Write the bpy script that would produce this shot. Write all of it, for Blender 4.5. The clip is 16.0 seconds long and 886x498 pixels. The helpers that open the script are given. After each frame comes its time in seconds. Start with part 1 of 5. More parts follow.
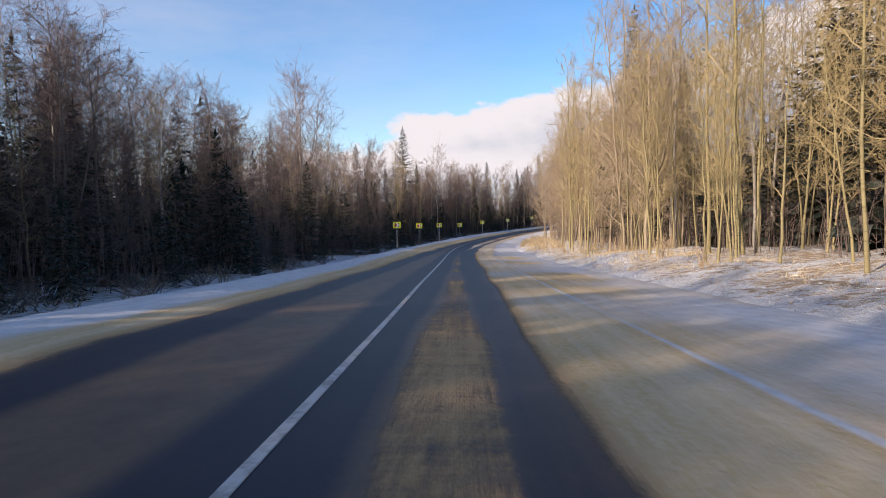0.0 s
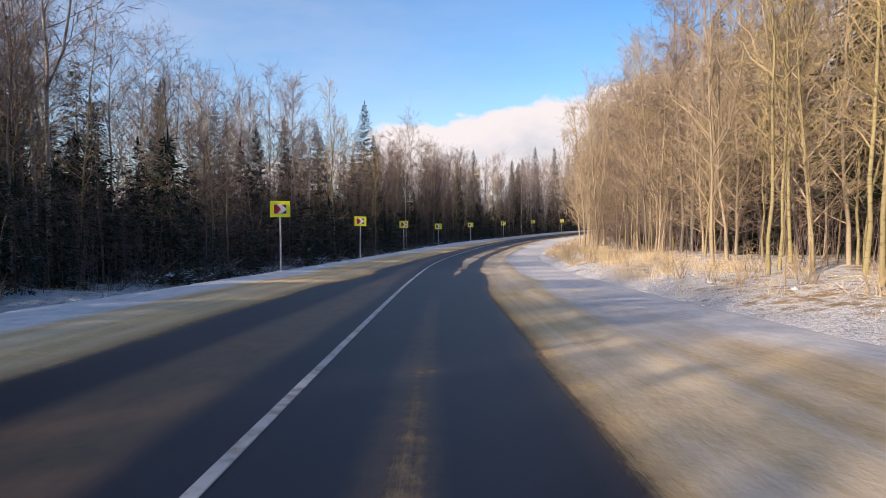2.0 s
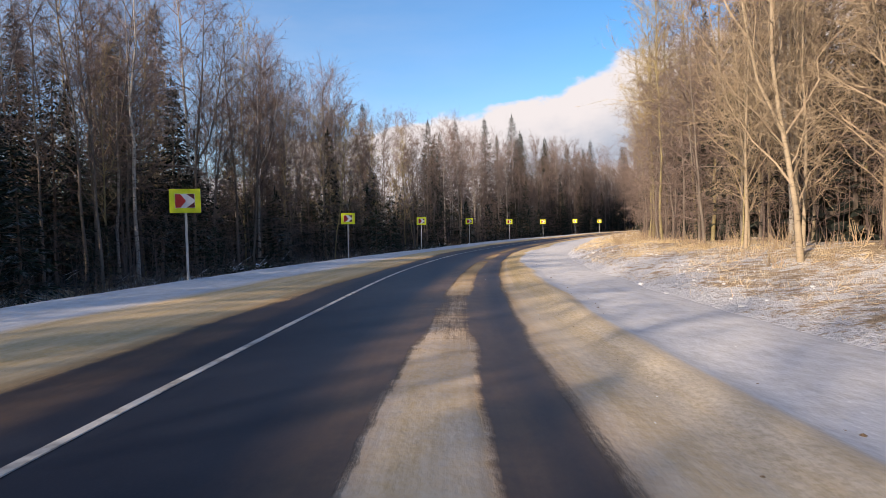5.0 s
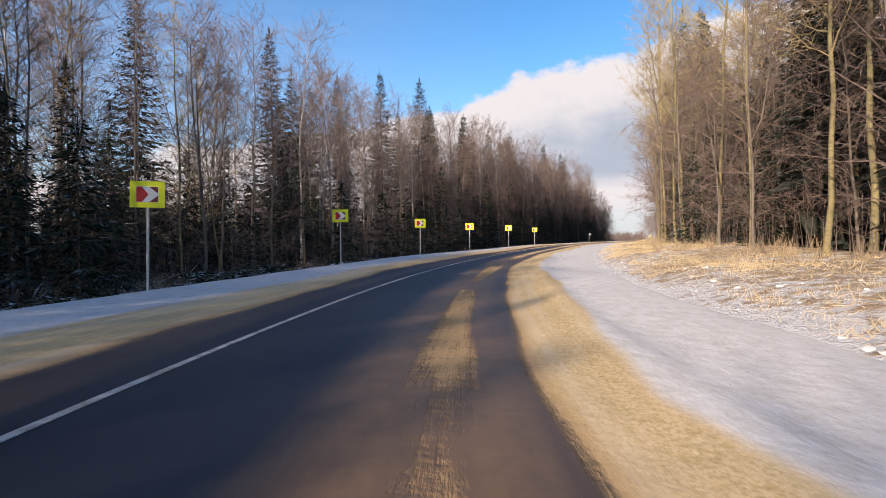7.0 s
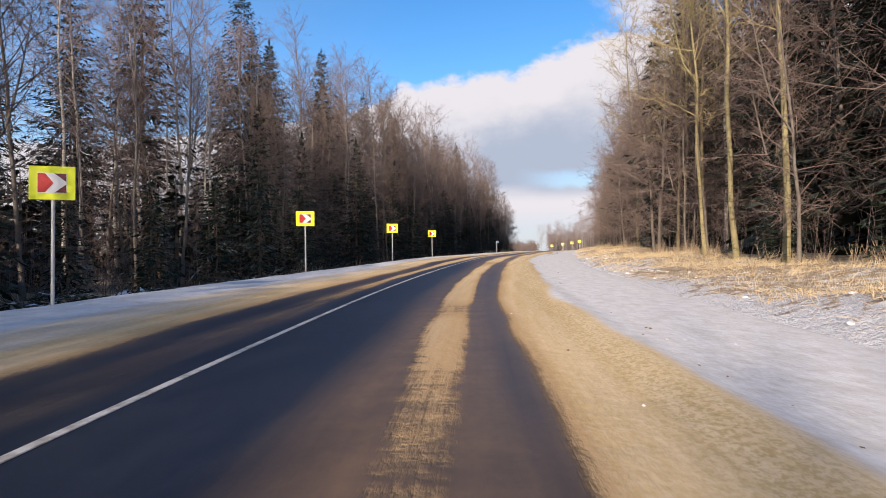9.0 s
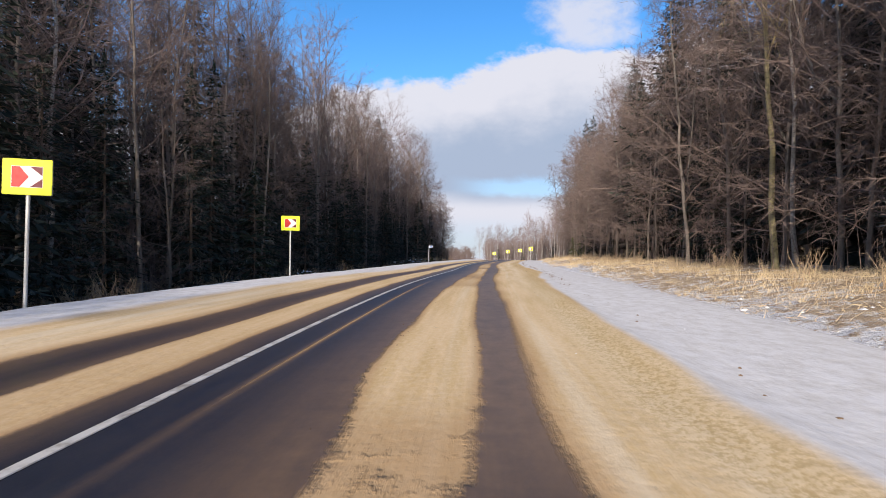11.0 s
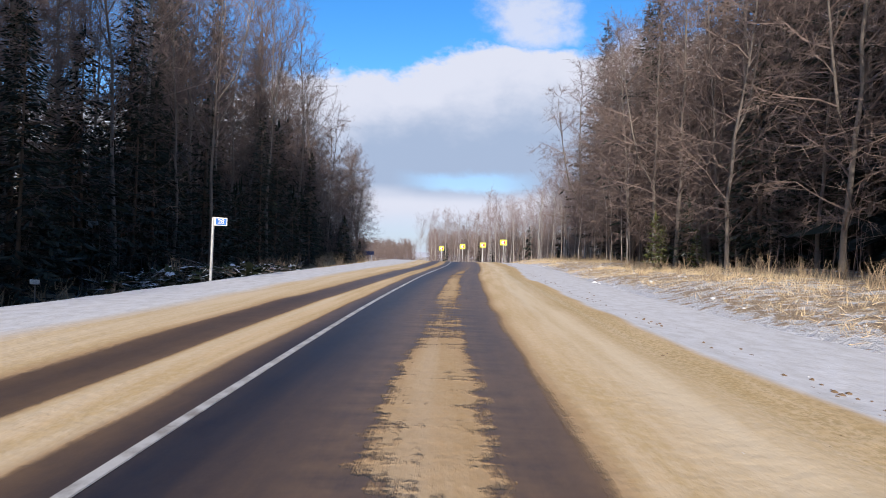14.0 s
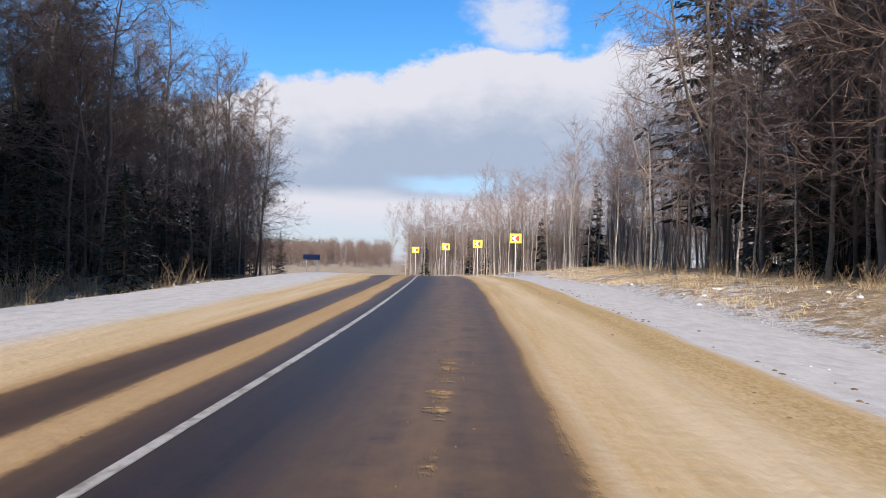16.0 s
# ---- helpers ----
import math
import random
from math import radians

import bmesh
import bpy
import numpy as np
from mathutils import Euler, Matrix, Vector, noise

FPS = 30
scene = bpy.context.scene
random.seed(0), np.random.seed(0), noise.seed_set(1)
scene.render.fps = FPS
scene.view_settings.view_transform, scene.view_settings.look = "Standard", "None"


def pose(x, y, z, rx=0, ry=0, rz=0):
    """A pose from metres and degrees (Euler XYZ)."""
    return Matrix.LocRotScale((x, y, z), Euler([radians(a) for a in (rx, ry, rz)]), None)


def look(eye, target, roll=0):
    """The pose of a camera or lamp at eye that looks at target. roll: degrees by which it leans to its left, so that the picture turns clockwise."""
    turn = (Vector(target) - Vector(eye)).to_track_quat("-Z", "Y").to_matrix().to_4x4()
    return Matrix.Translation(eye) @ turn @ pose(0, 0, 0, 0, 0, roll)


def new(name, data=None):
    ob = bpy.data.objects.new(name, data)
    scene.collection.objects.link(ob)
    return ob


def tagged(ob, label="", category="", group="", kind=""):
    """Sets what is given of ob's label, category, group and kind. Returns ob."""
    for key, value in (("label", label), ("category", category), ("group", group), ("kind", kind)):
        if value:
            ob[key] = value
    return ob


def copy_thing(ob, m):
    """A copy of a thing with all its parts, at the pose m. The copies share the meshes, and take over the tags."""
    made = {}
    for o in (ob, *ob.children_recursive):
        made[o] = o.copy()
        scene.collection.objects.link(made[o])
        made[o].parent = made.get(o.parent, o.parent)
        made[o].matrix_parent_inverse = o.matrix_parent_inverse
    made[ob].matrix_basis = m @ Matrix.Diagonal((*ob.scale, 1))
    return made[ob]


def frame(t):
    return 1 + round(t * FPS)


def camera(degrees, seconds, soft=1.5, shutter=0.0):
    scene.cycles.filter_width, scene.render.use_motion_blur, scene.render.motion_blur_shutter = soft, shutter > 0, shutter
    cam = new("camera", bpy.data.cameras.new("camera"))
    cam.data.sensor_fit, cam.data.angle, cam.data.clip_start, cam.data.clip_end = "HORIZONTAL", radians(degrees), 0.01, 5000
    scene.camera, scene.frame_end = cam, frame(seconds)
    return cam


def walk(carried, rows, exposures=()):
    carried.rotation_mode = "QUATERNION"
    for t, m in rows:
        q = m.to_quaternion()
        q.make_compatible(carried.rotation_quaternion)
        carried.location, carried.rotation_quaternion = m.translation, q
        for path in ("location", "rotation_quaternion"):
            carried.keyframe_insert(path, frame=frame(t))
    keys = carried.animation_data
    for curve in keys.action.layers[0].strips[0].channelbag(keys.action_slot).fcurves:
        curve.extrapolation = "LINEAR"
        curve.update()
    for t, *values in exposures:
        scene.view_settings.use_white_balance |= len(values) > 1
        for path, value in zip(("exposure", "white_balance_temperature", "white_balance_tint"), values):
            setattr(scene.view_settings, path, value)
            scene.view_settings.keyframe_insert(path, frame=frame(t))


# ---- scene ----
cam = camera(73.6, 16.0, soft=0.7, shutter=0.03)
PATH = [
    (0, (-0.515, -4.674, 4.757), (-0.518, -2.678, 4.63), -1.1),
    (0.5, (-0.228, 5.586, 4.199), (-0.225, 7.582, 4.081), -1.2),
    (1, (0.023, 15.659, 3.655), (0.046, 17.657, 3.561), -1.0),
    (1.5, (0.29, 25.618, 3.138), (0.337, 27.615, 3.049), -0.7),
    (2, (0.634, 35.361, 2.661), (0.703, 37.358, 2.569), -0.6),
    (2.5, (1.074, 44.855, 2.235), (1.172, 46.85, 2.141), -0.6),
    (3, (1.64, 54.219, 1.858), (1.782, 56.212, 1.772), -0.6),
    (3.5, (2.416, 63.476, 1.518), (2.613, 65.464, 1.429), -0.7),
    (4, (3.47, 72.65, 1.217), (3.728, 74.631, 1.136), -0.9),
    (4.5, (4.861, 81.869, 0.978), (5.197, 83.84, 0.908), -1.3),
    (5, (6.64, 91.196, 0.815), (7.041, 93.155, 0.77), -1.6),
    (5.5, (8.803, 100.53, 0.724), (9.264, 102.476, 0.702), -1.7),
    (6, (11.315, 109.698, 0.683), (11.852, 111.624, 0.666), -1.5),
    (6.5, (14.151, 118.57, 0.673), (14.786, 120.467, 0.647), -1.0),
    (7, (17.334, 127.153, 0.68), (18.061, 129.016, 0.669), -1.0),
    (7.5, (20.914, 135.439, 0.704), (21.742, 137.26, 0.704), -0.9),
    (8, (24.866, 143.254, 0.751), (25.783, 145.031, 0.763), -0.8),
    (8.5, (29.085, 150.667, 0.826), (30.079, 152.403, 0.845), -1.0),
    (9, (33.532, 157.884, 0.923), (34.605, 159.572, 0.937), -0.9),
    (9.5, (38.315, 164.977, 1.03), (39.445, 166.627, 1.042), -1.0),
    (10, (43.445, 171.923, 1.142), (44.618, 173.543, 1.163), -0.7),
    (10.5, (48.837, 178.685, 1.266), (50.051, 180.274, 1.297), -0.0),
    (11, (54.391, 185.249, 1.406), (55.653, 186.801, 1.436), 0.5),
    (11.5, (60.07, 191.654, 1.557), (61.372, 193.172, 1.576), 0.6),
    (12, (65.936, 198.005, 1.712), (67.255, 199.508, 1.724), 1.1),
    (12.5, (72.014, 204.395, 1.789), (73.358, 205.876, 1.797), 1.4),
    (13, (78.208, 210.779, 1.838), (79.574, 212.239, 1.858), 1.5),
    (13.5, (84.342, 217.122, 1.897), (85.730, 218.562, 1.896), 1.6),
    (14, (90.332, 223.409, 1.961), (91.736, 224.834, 1.974), 1.6),
    (14.5, (96.379, 229.581, 2.016), (97.803, 230.985, 2.060), 1.4),
    (15, (102.726, 235.472, 2.067), (104.161, 236.864, 2.095), 1.5),
    (15.5, (109.083, 241.031, 2.116), (110.520, 242.422, 2.134), 1.3),
    (16, (115.174, 246.473, 2.168), (116.609, 247.866, 2.189), 1.2),
]
walk(cam, [(t, look(eye, target, roll)) for t, eye, target, roll in PATH], [(0, 0.58, 6650, 18), (2, 0.64, 6850, 18), (4, 0.6, 6900, 17), (8, 0.54, 6650, 17), (12, 0.43, 5900, 14), (14, 0.43, 5800, 14), (16, 0.43, 6100, 14)])

# ---- sky, sun ----
SUN_YAW, SUN_UP = 51.0, 20.5          # where the sunlight heads (degrees right of +y), and its height
a, e = radians(SUN_YAW), radians(SUN_UP)
SUN_WAY = Vector((math.sin(a) * math.cos(e), math.cos(a) * math.cos(e), -math.sin(e)))
sun = new("sun", bpy.data.lights.new("sun", "SUN"))
sun.data.energy, sun.data.angle, sun.data.color = 5.0, radians(0.6), (1.0, 0.86, 0.66)
sun.matrix_world = look((0, 0, 60), Vector((0, 0, 60)) + SUN_WAY)


class Nodes:
    """A short hand for shader nodes: each call makes a node and returns an output."""

    def __init__(self, tree):
        self.tree = tree

    def put(self, kind, values=(), out=0, **sets):
        n = self.tree.nodes.new(kind)
        for key, value in sets.items():
            setattr(n, key, value)
        for key, value in dict(values).items():
            if isinstance(value, bpy.types.NodeSocket):
                self.tree.links.new(value, n.inputs[key])
            else:
                n.inputs[key].default_value = value
        return n.outputs[out]

    def math(self, op, a, b=0.0, c=0.0, clamp=False):
        return self.put("ShaderNodeMath", {0: a, 1: b, 2: c}, operation=op, use_clamp=clamp)

    def ramp(self, x, lo, hi, a=0.0, b=1.0, smooth=True):
        return self.put("ShaderNodeMapRange", {"Value": x, "From Min": lo, "From Max": hi, "To Min": a, "To Max": b},
                        interpolation_type="SMOOTHSTEP" if smooth else "LINEAR")

    def noise(self, where, scale, detail=4.0, rough=0.55, out=0):
        return self.put("ShaderNodeTexNoise", {"Vector": where, "Scale": scale, "Detail": detail, "Roughness": rough}, out)

    def mix(self, f, a, b):
        n = self.tree.nodes.new("ShaderNodeMix")
        n.data_type = "RGBA"
        for k, v in ((0, f), (6, a), (7, b)):
            if isinstance(v, bpy.types.NodeSocket):
                self.tree.links.new(v, n.inputs[k])
            else:
                n.inputs[k].default_value = (*v, 1.0) if isinstance(v, tuple) and len(v) == 3 else v
        return n.outputs[2]

    def stretch(self, where, sx, sy, sz):
        return self.put("ShaderNodeVectorMath", {0: where, 1: (sx, sy, sz)}, operation="MULTIPLY")


world = bpy.data.worlds.new("sky")
scene.world = world
world.use_nodes = True
wt = world.node_tree
wt.nodes.clear()
W = Nodes(wt)
sky = W.put("ShaderNodeTexSky", sky_type="NISHITA", sun_disc=False, sun_elevation=radians(SUN_UP), sun_rotation=radians(180 + SUN_YAW),
            altitude=200, air_density=1.0, dust_density=0.5, ozone_density=2.5)
way = W.put("ShaderNodeTexCoord")
sep = wt.nodes.new("ShaderNodeSeparateXYZ")
wt.links.new(way, sep.inputs[0])
up = W.math("MULTIPLY", W.math("ARCSINE", sep.outputs[2]), 180 / math.pi)
az = W.math("MULTIPLY", W.math("ARCTAN2", sep.outputs[0], sep.outputs[1]), 180 / math.pi)   # degrees right of +y
puff = W.math("SUBTRACT", W.noise(W.stretch(way, 1, 1, 1.6), 7.0, 7.0, 0.6), 0.5)
soft = W.math("SUBTRACT", W.noise(W.stretch(way, 1, 1, 3.0), 3.0, 4.0, 0.55), 0.5)
edge = W.math("ADD", W.math("ADD", W.ramp(az, 2.0, 52.0, 9.6, 19.6, False), W.ramp(az, -25.0, 2.0, -7.0, 0.0, False)), W.math("MULTIPLY_ADD", puff, 7.0, W.math("MULTIPLY", soft, 5.0)))
bank = W.ramp(W.math("SUBTRACT", edge, up), -0.2, 0.85)
hole = W.math("MULTIPLY", W.ramp(W.math("ABSOLUTE", W.math("SUBTRACT", W.math("MULTIPLY_ADD", puff, 3.0, up), 6.9)), 0.3, 1.3, 1.0, 0.0),
              W.ramp(W.math("ABSOLUTE", W.math("SUBTRACT", az, 47.0)), 2.0, 8.0, 0.36, 0.0))
low = W.ramp(W.math("MULTIPLY_ADD", soft, 4.0, up), 1.0, 4.0, 0.85, 1.0)
bank = W.math("MULTIPLY", W.math("MULTIPLY", bank, low), W.math("SUBTRACT", 1.0, hole))
dx = W.math("MULTIPLY", W.math("SUBTRACT", az, 51.3), 0.235)
lift = W.math("SUBTRACT", up, 21.6)
dy = W.math("MULTIPLY", lift, W.ramp(lift, -0.6, 0.6, 0.24, 0.42))
far = W.math("SQRT", W.math("ADD", W.math("MULTIPLY", dx, dx), W.math("MULTIPLY", dy, dy)))
small = W.ramp(W.math("MULTIPLY_ADD", puff, 4.6, far), 0.1, 1.3, 0.85, 0.0)
veil = W.math("MULTIPLY", W.ramp(az, 30.0, -25.0, 0.0, 0.34, False), W.ramp(W.noise(W.stretch(way, 1, 1, 4.0), 2.2, 5.0, 0.6), 0.3, 0.7, 0.35, 1.0))
cloud = W.math("MAXIMUM", W.math("MAXIMUM", bank, small), veil)
body = W.ramp(W.math("MULTIPLY_ADD", puff, 3.5, W.math("SUBTRACT", edge, up)), 2.0, 8.5)
under = W.ramp(W.math("MULTIPLY_ADD", soft, 3.0, up), 4.6, 6.6)
tone = W.mix(W.math("MULTIPLY", body, under), (0.86, 0.85, 0.86), (0.47, 0.55, 0.66))
tone = W.mix(W.ramp(W.math("MULTIPLY_ADD", soft, 3.0, up), 1.0, 4.2, 0.75, 0.0), tone, (0.50, 0.60, 0.74))
sky = W.put("ShaderNodeHueSaturation", {"Color": sky, "Saturation": 1.3, "Value": 1.05})
blue = W.put("ShaderNodeBackground", {"Color": sky, "Strength": 0.135})
white = W.put("ShaderNodeBackground", {"Color": tone, "Strength": 0.68})
both = W.put("ShaderNodeMixShader", {0: cloud, 1: blue, 2: white})
wt.links.new(both, W.tree.nodes.new("ShaderNodeOutputWorld").inputs[0])


# ---- materials ----
def material(name, rough=0.8, spec=0.3):
    m = bpy.data.materials.new(name)
    m.use_nodes = True
    n = Nodes(m.node_tree)
    shader = m.node_tree.nodes["Principled BSDF"]
    shader.inputs["Roughness"].default_value = rough
    shader.inputs["Specular IOR Level"].default_value = spec

    def wire(socket, value):
        if isinstance(value, bpy.types.NodeSocket):
            m.node_tree.links.new(value, shader.inputs[socket])
        else:
            shader.inputs[socket].default_value = (*value, 1.0) if isinstance(value, tuple) else value

    return m, n, wire


def bump(n, height, strength, distance):
    return n.put("ShaderNodeBump", {"Height": height, "Strength": strength, "Distance": distance})


def plain(name, color, rough=0.6, metal=0.0, grime=0.25, scale=6.0):
    m, n, wire = material(name, rough)
    p = n.put("ShaderNodeTexCoord", out=3)
    g = n.noise(p, scale, 5.0)
    wire("Base Color", n.mix(n.ramp(g, 0.35, 0.75, 0.0, grime), color, tuple(c * 0.45 for c in color)))
    wire("Metallic", metal)
    wire("Roughness", n.ramp(g, 0.3, 0.7, rough - 0.08, rough + 0.1))
    return m


def bark(name, light, dark, marks=0.5, snow=0.0):
    m, n, wire = material(name, 0.85, 0.2)
    p = n.put("ShaderNodeTexCoord", out=3)
    rnd = n.put("ShaderNodeObjectInfo", out=5)
    fine = n.noise(n.stretch(p, 6, 6, 14), 1.0, 4.0)
    patch = n.noise(n.stretch(p, 1.5, 1.5, 0.7), 1.0, 3.0)
    c = n.mix(n.math("MULTIPLY", n.ramp(fine, 0.52, 0.66), marks), light, dark)
    c = n.mix(n.ramp(patch, 0.42, 0.7, 0.0, 0.6), c, dark)
    c = n.mix(n.math("MULTIPLY", rnd, 0.45), c, tuple(0.5 * (a + b) for a, b in zip(light, dark)))
    if snow:
        nz = n.tree.nodes.new("ShaderNodeSeparateXYZ")
        n.tree.links.new(n.put("ShaderNodeNewGeometry", out=1), nz.inputs[0])
        s = n.math("MULTIPLY", n.ramp(nz.outputs[2], 0.5, 0.8), n.ramp(n.noise(p, 1.3, 3.0), 0.5, 0.62))
        c = n.mix(n.math("MULTIPLY", s, snow), c, (0.8, 0.82, 0.86))
    wire("Base Color", c)
    wire("Normal", bump(n, fine, 0.5, 0.02))
    return m


def needles(name, dark, light, snow):
    m, n, wire = material(name, 0.75, 0.1)
    p = n.put("ShaderNodeTexCoord", out=3)
    g = n.noise(p, 1.1, 4.0)
    island = n.put("ShaderNodeNewGeometry", out=8)
    c = n.mix(n.ramp(n.math("MULTIPLY_ADD", island, 0.5, n.math("MULTIPLY", g, 0.6)), 0.2, 0.85), dark, light)
    c = n.mix(n.math("MULTIPLY", n.put("ShaderNodeObjectInfo", out=5), 0.4), c, tuple(0.7 * v for v in dark))
    nz = n.tree.nodes.new("ShaderNodeSeparateXYZ")
    n.tree.links.new(n.put("ShaderNodeNewGeometry", out=1), nz.inputs[0])
    lying = n.math("MULTIPLY", n.ramp(nz.outputs[2], 0.35, 0.75), n.ramp(n.noise(p, 2.2, 3.0), 0.5, 0.6))
    wire("Base Color", n.mix(n.math("MULTIPLY", lying, snow), c, (0.8, 0.83, 0.88)))
    return m


M_BIRCH = bark("birch_bark", (0.46, 0.42, 0.37), (0.085, 0.072, 0.062), 0.9)
M_ASPEN = bark("aspen_bark", (0.30, 0.255, 0.135), (0.10, 0.08, 0.045), 0.8)
M_GREYBARK = bark("grey_bark", (0.205, 0.175, 0.148), (0.07, 0.058, 0.05), 0.5, snow=0.3)
M_TAN = bark("tan_willow_bark", (0.36, 0.29, 0.205), (0.13, 0.10, 0.07), 0.6)
M_TWIG_TAN = bark("tan_twigs", (0.36, 0.28, 0.195), (0.19, 0.145, 0.10), 0.4)
M_SPRUCEBARK = bark("spruce_bark", (0.16, 0.115, 0.085), (0.05, 0.04, 0.03), 0.6)
M_TWIG_PALE = bark("pale_twigs", (0.29, 0.225, 0.21), (0.14, 0.108, 0.102), 0.4)
M_TWIG_GOLD = bark("golden_twigs", (0.39, 0.31, 0.165), (0.20, 0.15, 0.08), 0.4)
M_TWIG_BROWN = bark("brown_twigs", (0.20, 0.150, 0.130), (0.095, 0.072, 0.064), 0.4)
M_TWIG_SNOW = bark("snow_laden_twigs", (0.16, 0.13, 0.115), (0.07, 0.056, 0.05), 0.4, snow=1.0)
M_SPRUCE = needles("spruce_needles", (0.019, 0.027, 0.023), (0.050, 0.058, 0.043), 0.04)
M_YOUNG = needles("young_spruce_needles", (0.016, 0.025, 0.017), (0.042, 0.053, 0.033), 0.18)
M_BOUGH = needles("felled_bough_needles", (0.02, 0.028, 0.015), (0.05, 0.062, 0.03), 0.85)
M_GREEN = needles("fresh_spruce_needles", (0.05, 0.06, 0.015), (0.13, 0.14, 0.04), 0.25)
M_STEEL = plain("galvanised_steel", (0.62, 0.62, 0.60), 0.45, 0.35)
M_YELLOW = plain("fluorescent_yellow", (0.80, 0.86, 0.03), 0.5, 0.0, 0.12)
M_WHITE = plain("white_reflective_film", (0.80, 0.78, 0.76), 0.45, 0.0, 0.12)
M_RED = plain("red_reflective_film", (0.55, 0.035, 0.03), 0.45, 0.0, 0.35, 9.0)
M_MAROON = plain("dark_red_film", (0.16, 0.03, 0.035), 0.5, 0.0, 0.5, 9.0)
M_BLUE = plain("blue_film", (0.03, 0.16, 0.55), 0.45, 0.0, 0.2)
M_NAVY = plain("navy_film", (0.02, 0.04, 0.12), 0.5, 0.0, 0.3)
M_FADED = plain("faded_yellow_film", (0.55, 0.56, 0.10), 0.6, 0.0, 0.35)
M_GREY = plain("grey_sheet_metal", (0.20, 0.22, 0.26), 0.55, 0.2)
M_CUT = plain("cut_wood", (0.50, 0.26, 0.09), 0.8, 0.0, 0.3)


def snow_ground():
    """Trampled snow with straw, litter and soil showing through; more of it on the sunlit bank."""
    m, n, wire = material("snow_with_dead_grass", 0.75, 0.25)
    p = n.put("ShaderNodeTexCoord", out=3)
    # On the left verge this litter mask also stands in for forest shade.
    straw = n.put("ShaderNodeAttribute", out=2, attribute_name="straw")
    big, mid, fine = n.noise(p, 0.3, 4.0), n.noise(p, 2.6, 5.0, 0.65), n.noise(p, 15.0, 4.0, 0.7)
    bare = n.math("ADD", n.math("MULTIPLY_ADD", mid, 0.9, n.math("MULTIPLY", fine, 0.5)), n.math("MULTIPLY", n.math("SUBTRACT", big, 0.5), 0.5))
    bare = n.ramp(n.math("MULTIPLY_ADD", straw, 0.42, n.math("SUBTRACT", bare, 0.7)), 0.16, 0.32)
    litter = n.mix(n.ramp(mid, 0.35, 0.65), (0.58, 0.46, 0.31), (0.36, 0.265, 0.175))
    snowy = n.mix(n.ramp(fine, 0.3, 0.7), (0.76, 0.76, 0.78), (0.62, 0.61, 0.62))
    wire("Base Color", n.mix(bare, snowy, litter))
    wire("Normal", bump(n, n.math("MULTIPLY_ADD", mid, 1.0, n.math("MULTIPLY", fine, 0.4)), 1.0, 0.2))
    return m


